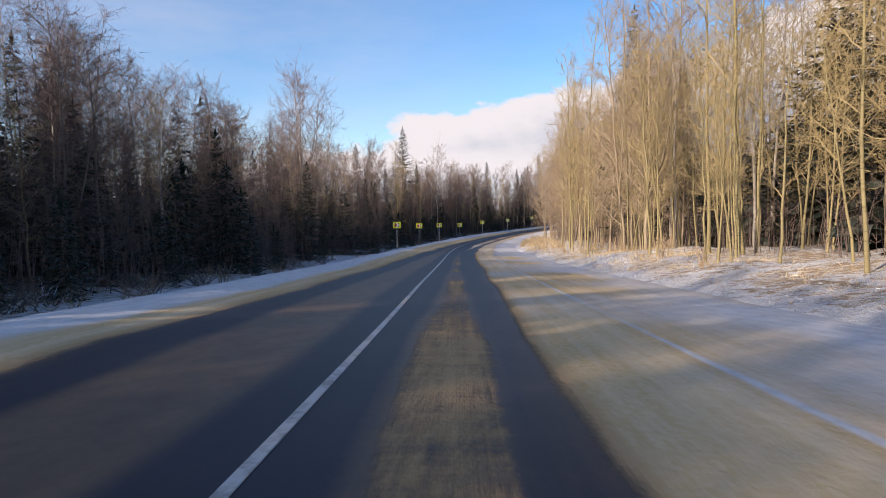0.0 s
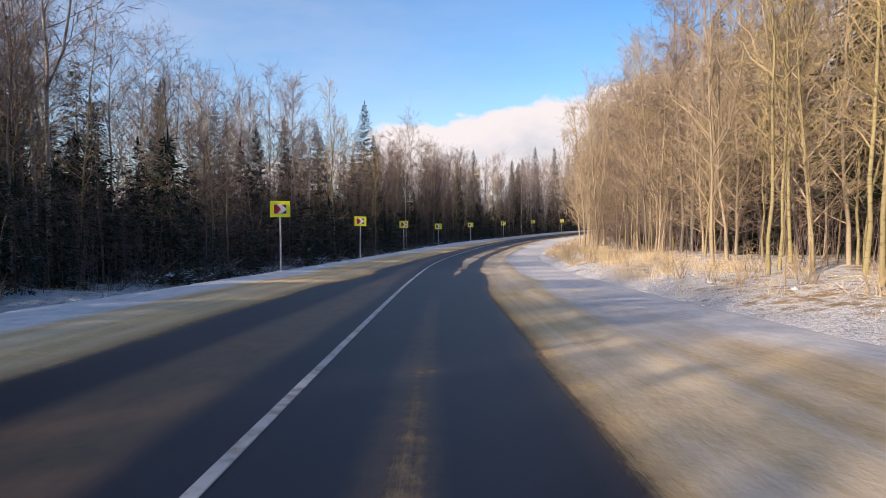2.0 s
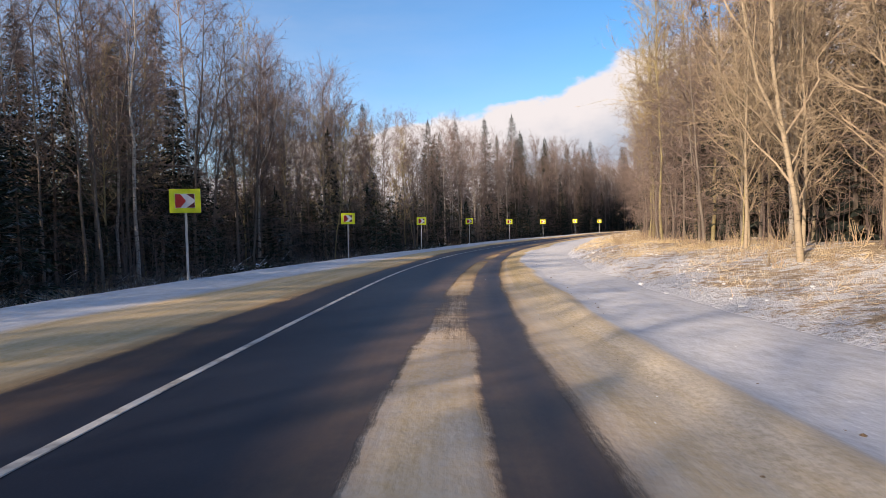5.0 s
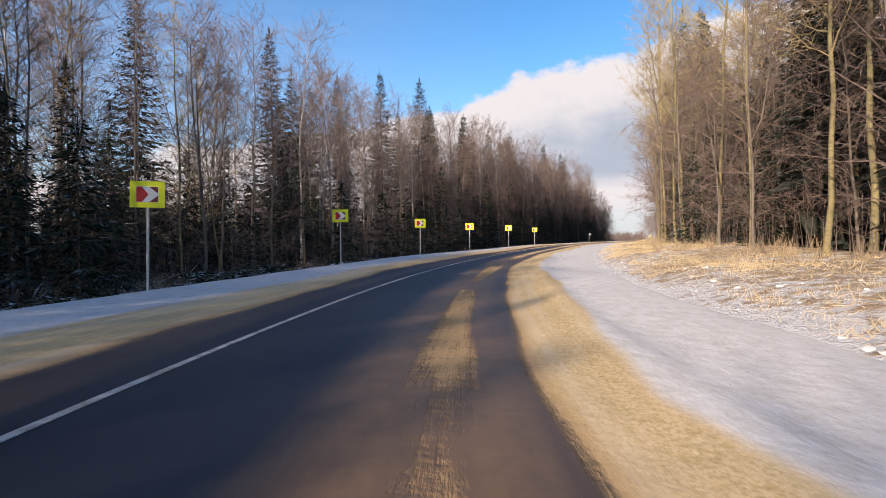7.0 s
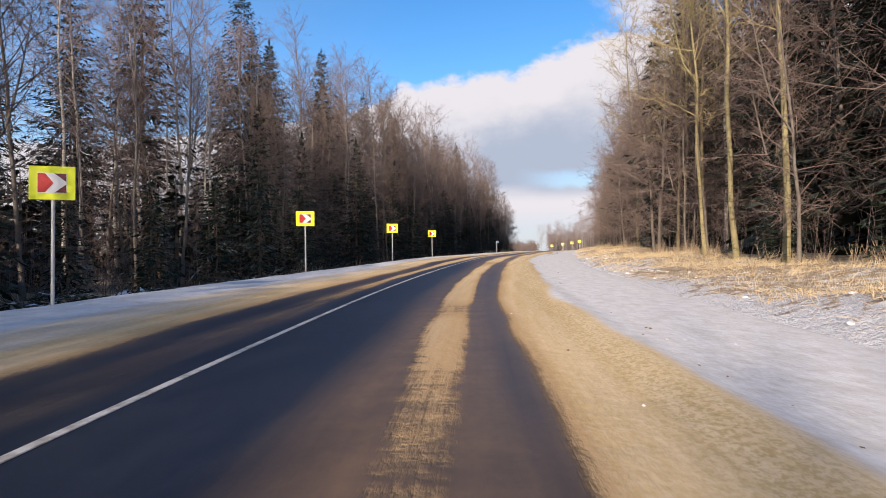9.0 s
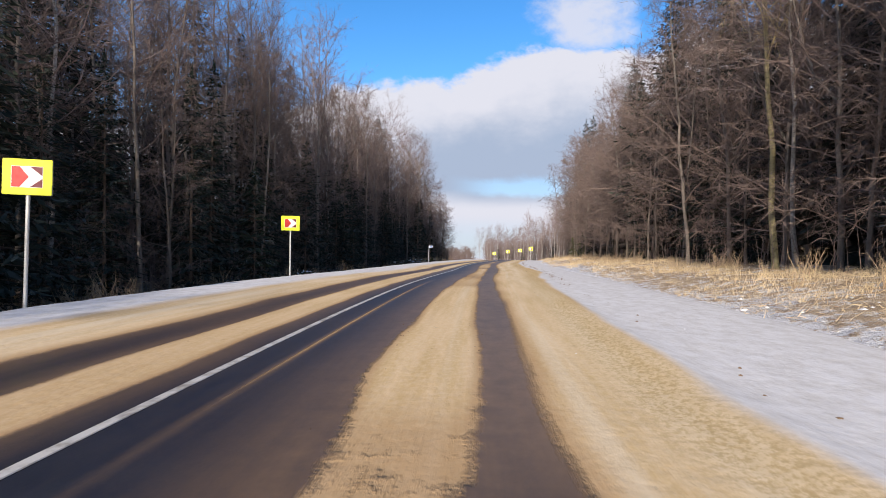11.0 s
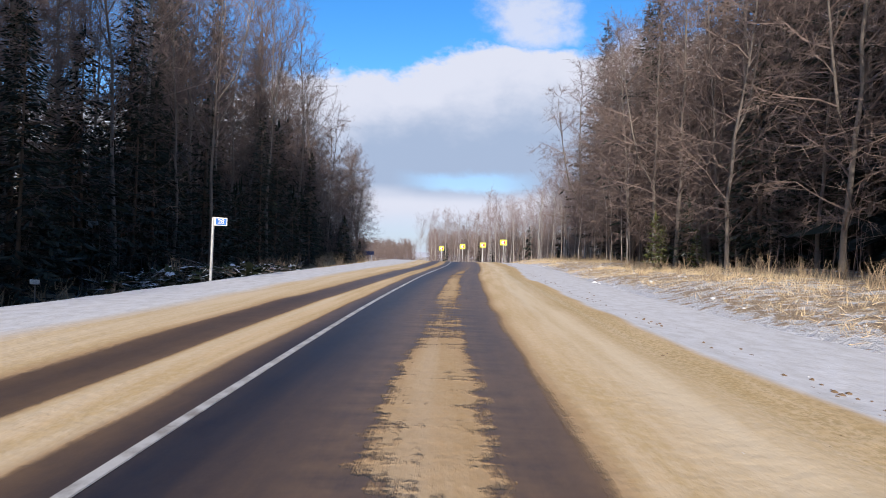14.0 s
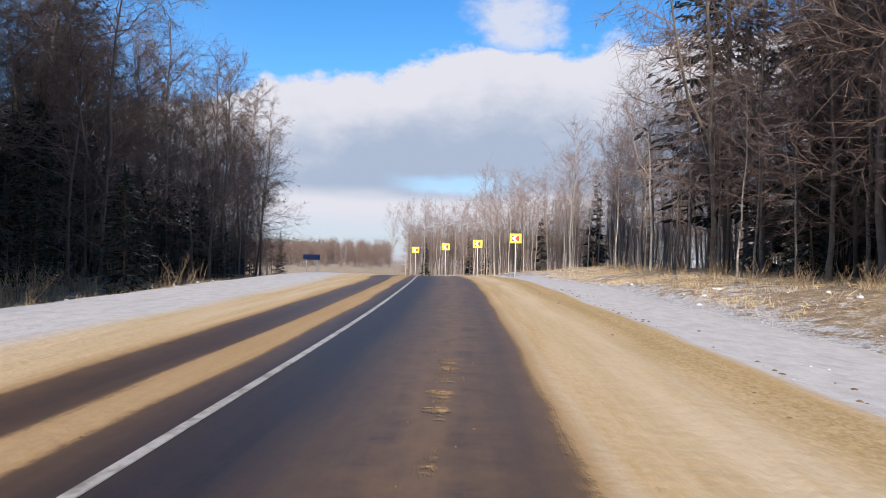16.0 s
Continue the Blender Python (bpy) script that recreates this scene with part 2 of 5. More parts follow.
def road_surface():
    """Asphalt under driven sand and packed snow. The masks lie on the mesh; noise frays their edges along the wheel tracks."""
    m, n, wire = material("sanded_winter_asphalt", 0.5, 0.5)
    uv = n.put("ShaderNodeTexCoord", out=2)            # u: metres along, v: metres across
    sand = n.put("ShaderNodeAttribute", out=2, attribute_name="sand")
    white = n.put("ShaderNodeAttribute", out=2, attribute_name="white")
    along = n.noise(n.stretch(uv, 0.25, 3.0, 1), 1.0, 5.0, 0.6)
    streak = n.noise(n.stretch(uv, 0.12, 9.0, 1), 1.0, 4.0, 0.6)
    spots = n.noise(n.stretch(uv, 2.2, 3.2, 1), 1.0, 6.0, 0.7)
    grain = n.noise(uv, 45.0, 3.0, 0.7)
    clods = n.noise(n.stretch(uv, 5.0, 6.0, 1), 1.0, 3.0, 0.6)
    fray = n.math("ADD", n.math("MULTIPLY", n.math("SUBTRACT", along, 0.5), 0.55), n.math("MULTIPLY", n.math("SUBTRACT", streak, 0.5), 0.26))
    crumb = n.noise(n.stretch(uv, 9.0, 13.0, 1), 1.0, 4.0, 0.7)
    fray = n.math("ADD", fray, n.math("MULTIPLY", n.math("SUBTRACT", spots, 0.5), 0.42))
    fray = n.math("ADD", fray, n.math("MULTIPLY", n.math("SUBTRACT", crumb, 0.5), 0.34))
    teeth = n.noise(n.stretch(uv, 3.4, 0.9, 1), 1.0, 3.0, 0.6)
    ragged = n.put("ShaderNodeAttribute", out=2, attribute_name="ragged")
    fray = n.math("MULTIPLY_ADD", n.math("MULTIPLY", n.math("SUBTRACT", teeth, 0.5), 0.95), ragged, n.math("MULTIPLY", fray, n.math("MULTIPLY_ADD", ragged, 0.55, 0.45)))
    cover = n.ramp(n.math("ADD", sand, fray), 0.36, 0.62)
    haze = n.put("ShaderNodeAttribute", out=2, attribute_name="dust")
    film = n.math("MULTIPLY", n.ramp(n.math("ADD", haze, n.math("MULTIPLY", fray, 0.9)), 0.2, 0.95), 0.62)
    # The tar is tinted blue for the sky it reflects at low angles.
    tar = n.mix(n.ramp(spots, 0.3, 0.7), (0.010, 0.014, 0.028), (0.018, 0.022, 0.036))
    tar = n.mix(n.ramp(grain, 0.55, 0.75, 0.0, 0.3), tar, (0.09, 0.087, 0.085))
    dust = n.mix(n.ramp(spots, 0.3, 0.75), (0.33, 0.20, 0.10), (0.21, 0.13, 0.07))
    grit = n.mix(n.ramp(along, 0.35, 0.65), (0.58, 0.41, 0.205), (0.69, 0.51, 0.30))
    grit = n.mix(n.ramp(streak, 0.5, 0.75, 0.0, 0.12), grit, (0.43, 0.29, 0.17))
    grit = n.mix(n.ramp(clods, 0.68, 0.76, 0.0, 0.55), grit, (0.22, 0.15, 0.09))
    grit = n.mix(n.ramp(crumb, 0.35, 0.7, 0.0, 0.4), grit, (0.76, 0.62, 0.43))
    lane = n.noise(n.stretch(uv, 0.03, 1.7, 1), 1.0, 3.0, 0.55)
    grit = n.mix(n.ramp(lane, 0.5, 0.72, 0.0, 0.32), grit, (0.45, 0.305, 0.165))
    grit = n.mix(n.ramp(lane, 0.48, 0.3, 0.0, 0.4), grit, (0.76, 0.67, 0.52))
    packed = n.put("ShaderNodeAttribute", out=2, attribute_name="packed")
    grit = n.mix(n.math("MULTIPLY", packed, n.ramp(along, 0.3, 0.7, 0.35, 0.75)), grit, (0.75, 0.62, 0.43))
    rim = n.math("MULTIPLY", n.ramp(sand, 1.0, 0.55, 0.0, 0.75), 1.0)
    grit = n.mix(rim, grit, (0.42, 0.27, 0.14))
    pebble = n.noise(n.stretch(uv, 15.0, 20.0, 1), 1.0, 4.0, 0.75)
    rough = n.put("ShaderNodeAttribute", out=2, attribute_name="clod")
    grit = n.mix(n.math("MULTIPLY", rough, n.ramp(n.math("MULTIPLY_ADD", pebble, 0.75, n.math("MULTIPLY", clods, 0.25)), 0.44, 0.58, 0.2, 0.8)), grit, (0.42, 0.30, 0.135))
    clean = n.mix(n.ramp(spots, 0.35, 0.7), (0.70, 0.69, 0.69), (0.57, 0.55, 0.53))
    snowy = n.ramp(n.math("ADD", white, n.math("MULTIPLY", fray, 0.7)), 0.25, 0.75)
    c = n.mix(film, tar, dust)
    c = n.mix(cover, c, n.mix(snowy, grit, clean))
    wire("Base Color", c)
    wire("Roughness", n.ramp(n.math("ADD", cover, n.math("MULTIPLY", spots, 0.3)), 0.0, 1.0, 0.46, 0.88, False))
    wet = n.math("MULTIPLY", n.math("SUBTRACT", 1.0, cover), 0.2)
    wire("Specular IOR Level", wet)
    h = n.math("ADD", n.math("MULTIPLY", cover, 0.6), n.math("MULTIPLY", n.math("ADD", n.math("MULTIPLY_ADD", streak, 0.35, clods), spots), n.math("MULTIPLY_ADD", cover, 0.45, 0.02)))
    wire("Normal", bump(n, n.math("MULTIPLY_ADD", grain, 0.05, h), 0.7, 0.035))
    return m


def line_paint():
    m, n, wire = material("worn_white_road_paint", 0.6)
    p = n.put("ShaderNodeTexCoord", out=3)
    worn = n.noise(p, 4.0, 6.0, 0.7)
    wire("Base Color", n.mix(n.ramp(worn, 0.42, 0.68, 0.0, 0.75), (0.56, 0.54, 0.51), (0.18, 0.15, 0.12)))
    return m


M_GROUND, M_ROAD, M_LINE = snow_ground(), road_surface(), line_paint()
M_STRAW = bark("dry_straw", (0.60, 0.48, 0.30), (0.38, 0.28, 0.16), 0.6)
M_WEED = bark("dry_weed_stems", (0.38, 0.29, 0.19), (0.19, 0.135, 0.09), 0.6)
M_CLOD = plain("frozen_sand_clod", (0.20, 0.135, 0.08), 0.9, 0.0, 0.5, 20.0)
M_SNOWLUMP = plain("crusted_snow", (0.66, 0.66, 0.68), 0.8, 0.0, 0.25, 3.0)

# ---- the road's line: every 20 m, the centre of the carriageway ----
ROAD = [
    (-3.53, -64.61, 6.77), (-2.94, -44.62, 5.68), (-2.35, -24.63, 4.59), (-1.68, -4.64, 3.49), (-1.16, 15.35, 2.4),
    (-0.57, 35.36, 1.39), (0.19, 55.4, 0.55), (1.72, 75.47, -0.13), (5.04, 95.37, -0.5), (10.08, 114.96, -0.57),
    (17.09, 134.0, -0.56), (26.55, 151.99, -0.43), (37.94, 168.73, -0.18), (50.52, 184.5, 0.1), (64.08, 199.36, 0.46),
    (78.22, 213.56, 0.6), (92.24, 227.82, 0.74), (106.88, 241.67, 0.86), (121.79, 254.94, 0.97), (136.15, 268.73, 1.0),
    (149.53, 283.24, 0.3), (161.06, 299.27, -0.7), (169.02, 316.86, -1.9), (173.72, 335.97, -3.2),
]
START = -60.0


def line_of_road():
    """The road's line by Catmull-Rom, at every half metre of its length: places, and the ways along."""
    p = np.array(ROAD)
    p = np.vstack([2 * p[0] - p[1], p, 2 * p[-1] - p[-2]])
    out = []
    for i in range(1, len(p) - 2):
        for u in np.arange(0, 1, 0.02):
            a, b, c, d = p[i - 1:i + 3]
            out.append(0.5 * (2 * b + (c - a) * u + (2 * a - 5 * b + 4 * c - d) * u * u + (3 * b - a - 3 * c + d) * u ** 3))
    out = np.array(out)
    length = np.r_[0, np.cumsum(np.hypot(*np.diff(out[:, :2], axis=0).T))]
    s = np.arange(0, length[-1], 0.5)
    q = np.stack([np.interp(s, length, out[:, k]) for k in range(3)], 1)
    d = np.gradient(q[:, :2], axis=0)
    return s + START, q, d / np.hypot(*d.T)[:, None]


LINE_S, LINE, ALONG = line_of_road()


def on_road(s, o):
    """The place at s metres along and o metres to the right of the centre line, at road height; numbers or arrays."""
    x, y, z = (np.interp(s, LINE_S, LINE[:, k]) for k in range(3))
    tx, ty = (np.interp(s, LINE_S, ALONG[:, k]) for k in range(2))
    return x + ty * o, y - tx * o, z


def bank(s, o):
    """The carriageway's cross fall: the outside of the bend lies higher."""
    return -(np.clip(o, -9, 9) - 2.0) * np.interp(s, [0, 50, 115, 160, 200], [0.022, 0.036, 0.03, 0.012, 0.0])


def along_across(x, y):
    """The nearest point of the road's line: its s, the distance to the right of it, and the road's height."""
    x, y = np.atleast_1d(x).astype(float), np.atleast_1d(y).astype(float)
    s, o, z = np.empty(len(x)), np.empty(len(x)), np.empty(len(x))
    for k in range(0, len(x), 4000):
        dx, dy = x[k:k + 4000, None] - LINE[None, :, 0], y[k:k + 4000, None] - LINE[None, :, 1]
        n = np.argmin(dx * dx + dy * dy, 1)
        r = np.arange(len(n))
        s[k:k + 4000], z[k:k + 4000] = LINE_S[n], LINE[n, 2]
        side = dx[r, n] * ALONG[n, 1] - dy[r, n] * ALONG[n, 0]
        o[k:k + 4000] = np.where(side >= 0, 1, -1) * np.hypot(dx[r, n], dy[r, n])
    return s, o, z


def lattice(x, y, size, seed):
    """Smooth value noise from 0 to 1."""
    x, y = np.asarray(x, float) / size, np.asarray(y, float) / size
    i, j = np.floor(x), np.floor(y)
    u, v = x - i, y - j
    u, v = u * u * (3 - 2 * u), v * v * (3 - 2 * v)

    def h(p, q):
        t = np.sin(p * 127.1 + q * 311.7 + seed * 74.7) * 43758.5453
        return t - np.floor(t)

    return (h(i, j) * (1 - u) + h(i + 1, j) * u) * (1 - v) + (h(i, j + 1) * (1 - u) + h(i + 1, j + 1) * u) * v


def ground_height(x, y):
    s, o, z = along_across(x, y)
    left = np.interp(-o, [0, 6.2, 7.4, 9.0, 12.0, 20, 60], [-0.25, -0.25, -0.02, -0.45, -0.35, 0.1, 1.2])
    left = left - np.interp(-o, [5.8, 7.4, 11.0, 30], [0, 0.3, 0.45, 0.3]) * np.interp(s, [272, 302], [1, 0])     # the road lies on a low bank
    right = np.interp(o, [0, 6.4, 7.6, 8.6, 11.0, 14.0, 30, 60], [-0.25, -0.25, -0.02, 0.2, 0.5, 0.7, 0.85, 1.2])
    base = np.where(o < 0, left, right)
    off = np.clip((np.abs(o) - 6.8) / 2.0, 0, 1)
    rough = (lattice(x, y, 3.1, 3) - 0.5) * 0.32 + (lattice(x, y, 1.3, 5) - 0.5) * 0.16 + (lattice(x, y, 14.0, 7) - 0.5) * 0.5
    near = np.clip(1 - (np.abs(o) - 70) / 120, 0, 1)
    return (z + bank(s, o)) * near + base + rough * off, s, o


def height_at(x, y):
    return float(ground_height(x, y)[0][0])


# ---- building helpers ----
class Shape:
    """Gathers tubes and blades into one mesh."""

    def __init__(self):
        self.v, self.f, self.count = [], [], 0

    def tube(self, pts, radii, sides=4, tip=True):
        pts, n = np.asarray(pts, float), len(pts)
        d = np.gradient(pts, axis=0)
        d /= np.linalg.norm(d, axis=1)[:, None] + 1e-9
        ref = np.where(np.abs(d[:, 2:3]) > 0.9, [[1.0, 0, 0]], [[0, 0, 1.0]])
        u = np.cross(d, ref)
        u /= np.linalg.norm(u, axis=1)[:, None] + 1e-9
        w = np.cross(d, u)
        rings = n - 1 if tip else n
        ang = np.arange(sides) * 2 * math.pi / sides
        ring = pts[:rings, None] + np.asarray(radii)[:rings, None, None] * (np.cos(ang)[None, :, None] * u[:rings, None] + np.sin(ang)[None, :, None] * w[:rings, None])
        b = self.count
        self.v.append(ring.reshape(-1, 3))
        for i in range(rings - 1):
            for k in range(sides):
                k2 = (k + 1) % sides
                self.f.append((b + i * sides + k, b + i * sides + k2, b + (i + 1) * sides + k2, b + (i + 1) * sides + k))
        self.count += rings * sides
        if tip:
            self.v.append(pts[-1:])
            for k in range(sides):
                self.f.append((b + (rings - 1) * sides + k, b + (rings - 1) * sides + (k + 1) % sides, self.count))
            self.count += 1

    def twigs(self, a, b, r):
        """Many straight keeled twigs at once, from a to b."""
        a, b = np.asarray(a, float), np.asarray(b, float)
        if not len(a):
            return
        d = b - a
        d /= np.linalg.norm(d, axis=1)[:, None] + 1e-9
        u = np.cross(d, [0.3, 0.2, 0.93])
        u /= np.linalg.norm(u, axis=1)[:, None] + 1e-9
        w = np.cross(d, u)
        v = np.empty((len(a), 4, 3))
        for k in range(3):
            t = k * 2 * math.pi / 3
            v[:, k] = a + r * (math.cos(t) * u + math.sin(t) * w)
        v[:, 3] = b
        base = self.count + 4 * np.arange(len(a))
        for q in base.tolist():
            self.f += [(q, q + 1, q + 3), (q + 1, q + 2, q + 3)]
        self.v.append(v.reshape(-1, 3))
        self.count += 4 * len(a)

    def hairs(self, a, b, r):
        """The finest twigs: slim blades from a to b, each turned its own way."""
        a, b = np.asarray(a, float), np.asarray(b, float)
        d = b - a
        d /= np.linalg.norm(d, axis=1)[:, None] + 1e-9
        u = np.cross(d, [0.3, 0.2, 0.93])
        u /= np.linalg.norm(u, axis=1)[:, None] + 1e-9
        w = np.cross(d, u)
        g = (np.arange(len(a)) * 2.4)[:, None]
        side = r * (np.cos(g) * u + np.sin(g) * w)
        v = np.stack([a - side, a + side, b], 1)
        self.f += [(q, q + 1, q + 2) for q in (self.count + 3 * np.arange(len(a))).tolist()]
        self.v.append(v.reshape(-1, 3))
        self.count += 3 * len(a)

    def blades(self, a, b, side):
        """Many folded leaf-like blades: from a to b, as wide as side, with a sagging keel."""
        a, b, side = (np.asarray(k, float) for k in (a, b, side))
        mid = a * 0.55 + b * 0.45
        v = np.stack([a, mid - side, b, mid + side], 1)
        v[:, 1, 2] -= 0.03
        v[:, 3, 2] -= 0.03
        for q in (self.count + 4 * np.arange(len(a))).tolist():
            self.f += [(q, q + 1, q + 2), (q, q + 2, q + 3)]
        self.v.append(v.reshape(-1, 3))
        self.count += 4 * len(a)

    def mesh(self, name, mat, smooth=False):
        me = bpy.data.meshes.new(name)
        me.from_pydata(np.concatenate(self.v).tolist() if self.v else [], [], self.f)
        me.materials.append(mat)
        if smooth:
            me.polygons.foreach_set("use_smooth", [True] * len(me.polygons))
        me.update()
        return me


def part(name, data, parent, label="", mat=None):
    """Links a mesh or a bmesh as one object under a thing or a part."""
    if isinstance(data, bmesh.types.BMesh):
        me = bpy.data.meshes.new(name)
        data.to_mesh(me)
        data.free()
        me.materials.append(mat)
        data = me
    ob = new(name, data)
    ob.parent = parent
    return tagged(ob, label)


def box(size, at=(0, 0, 0), bevel=0.0, turn=None):
    bm = bmesh.new()
    bmesh.ops.create_cube(bm, size=1.0, matrix=Matrix.Translation(at) @ (turn or Matrix()) @ Matrix.Diagonal((*size, 1)))
    if bevel:
        bmesh.ops.bevel(bm, geom=bm.edges[:], offset=bevel, segments=2, affect="EDGES")
    return bm


def plate(points, depth, at=(0, 0, 0)):
    """A flat outline in x and z, given a thickness towards -y."""
    bm = bmesh.new()
    vs = [bm.verts.new((x + at[0], at[1], z + at[2])) for x, z in points]
    face = bm.faces.new(vs)
    grown = bmesh.ops.extrude_face_region(bm, geom=[face])
    bmesh.ops.translate(bm, vec=(0, -depth, 0), verts=[g for g in grown["geom"] if isinstance(g, bmesh.types.BMVert)])
    bmesh.ops.recalc_face_normals(bm, faces=bm.faces[:])
    return bm


# ---- ground: one sheet out to the horizon ----
def build_ground():
    fx = np.arange(-80, 262, 1.5)
    fy = np.arange(-70, 402, 1.5)
    rim = np.array([15, 40, 90, 180, 350, 700, 1400, 2800, 4500.0])
    gx = np.concatenate([fx[0] - rim[::-1], fx, fx[-1] + rim])
    gy = np.concatenate([fy[0] - rim[::-1], fy, fy[-1] + rim])
    X, Y = np.meshgrid(gx, gy)
    z, s, o = ground_height(X.ravel(), Y.ravel())
    nx, ny = len(gx), len(gy)
    i = (np.arange(ny - 1)[:, None] * nx + np.arange(nx - 1)[None]).ravel()
    me = bpy.data.meshes.new("ground")
    me.from_pydata(np.stack([X.ravel(), Y.ravel(), z], 1).tolist(), [], np.stack([i, i + 1, i + nx + 1, i + nx], 1).tolist())
    straw = np.interp(o, [-150, -60, -14, -8, 0, 7.0, 8.6, 14, 22, 60, 150], [0.45, 1.0, 0.95, 0.15, 0.0, 0.05, 0.68, 0.85, 1.05, 1.05, 0.45])
    straw = straw * np.interp(s, [-60, 20, 60, 110, 160], [0.75, 0.72, 0.62, 0.8, 1.0])
    # Extra litter darkens the left verge beyond s 150, partly in place of shade.
    straw = np.maximum(straw, np.where(o < 0, np.interp(-o, [6.6, 7.8, 11, 60, 150], [0.1, 0.75, 0.9, 0.9, 0.45]) * np.interp(s, [150, 190], [0, 1]), 0))
    me.attributes.new("straw", "FLOAT", "POINT").data.foreach_set("value", straw.astype(np.float32))
    me.materials.append(M_GROUND)
    me.polygons.foreach_set("use_smooth", [True] * len(me.polygons))
    tagged(new("ground", me), "snow-dusted forest floor with dead grass and litter", "ground", kind="structure")


# ---- road: bands of bare tar, sand and snow, by their edges along the way ----
KNOTS = [-60, 14, 45, 55, 74, 86, 105, 130, 158, 178, 218, 236, 254, 271, 285, 297, 420]
BANDS = {}   # metres to the right of the centre line
BANDS["white_l"] = [-4.0, -4.0, -4.1, -4.2, -4.6, -4.2, -3.6, -2.8, -2.9, -3.6, -3.5, -3.0, -2.9, -3.0, -3.1, -3.2, -3.4]
BANDS["tar_l"] = [-3.0, -3.0, -2.45, -2.3, -1.78, -1.45, -1.3, -0.8, -1.75, -1.8, -2.2, -2.2, -2.0, -1.97, -1.85, -1.95, -2.2]
BANDS["mid_l"] = [-1.86, -1.86, -1.35, -1.0, -1.0, -1.0, -1.0, -1.0, -1.0, -1.0, -1.3, -1.4, -1.2, -1.15, -1.0, -1.1, -1.3]
BANDS["mid_r"] = [-0.7, -0.7, -0.65, -0.4, -0.5, -0.5, -0.5, -0.5, -0.5, -0.46, -0.5, -0.6, -0.5, -0.46, -0.46, -0.4, -0.4]
BANDS["strip_l"] = [0.63, 0.63, 0.85, 0.95, 1.72, 1.52, 1.95, 2.45, 2.24, 2.0, 1.45, 1.5, 1.32, 1.33, 1.27, 1.53, 1.55]
BANDS["strip_r"] = [1.45, 1.45, 1.11, 1.2, 2.2, 2.42, 2.8, 3.12, 2.95, 2.66, 2.42, 2.18, 2.17, 1.95, 1.81, 1.85, 1.9]
BANDS["tar_r"] = [2.1, 2.1, 2.38, 2.5, 2.93, 3.07, 3.4, 3.73, 3.5, 3.28, 3.04, 2.8, 2.79, 2.63, 2.6, 2.52, 2.6]
BANDS["white_r"] = [3.4, 3.4, 3.9, 4.2, 4.7, 4.75, 4.7, 4.65, 5.0, 4.6, 4.6, 5.15, 5.1, 4.85, 4.82, 4.85, 5.2]
MID_AMOUNT = [0.24, 0.24, 0.2, 0.2, 0.2, 0.15, 0.15, 0.2, 0.25, 0.38, 0.9, 1.0, 1.0, 1.0, 0.9, 0.7, 0.6]
STRIP_AMOUNT = [0.5, 0.5, 0.4, 0.25, 0.75, 0.85, 0.85, 0.6, 0.5, 0.62, 1.0, 0.8, 0.68, 0.66, 0.66, 0.42, 0.25]


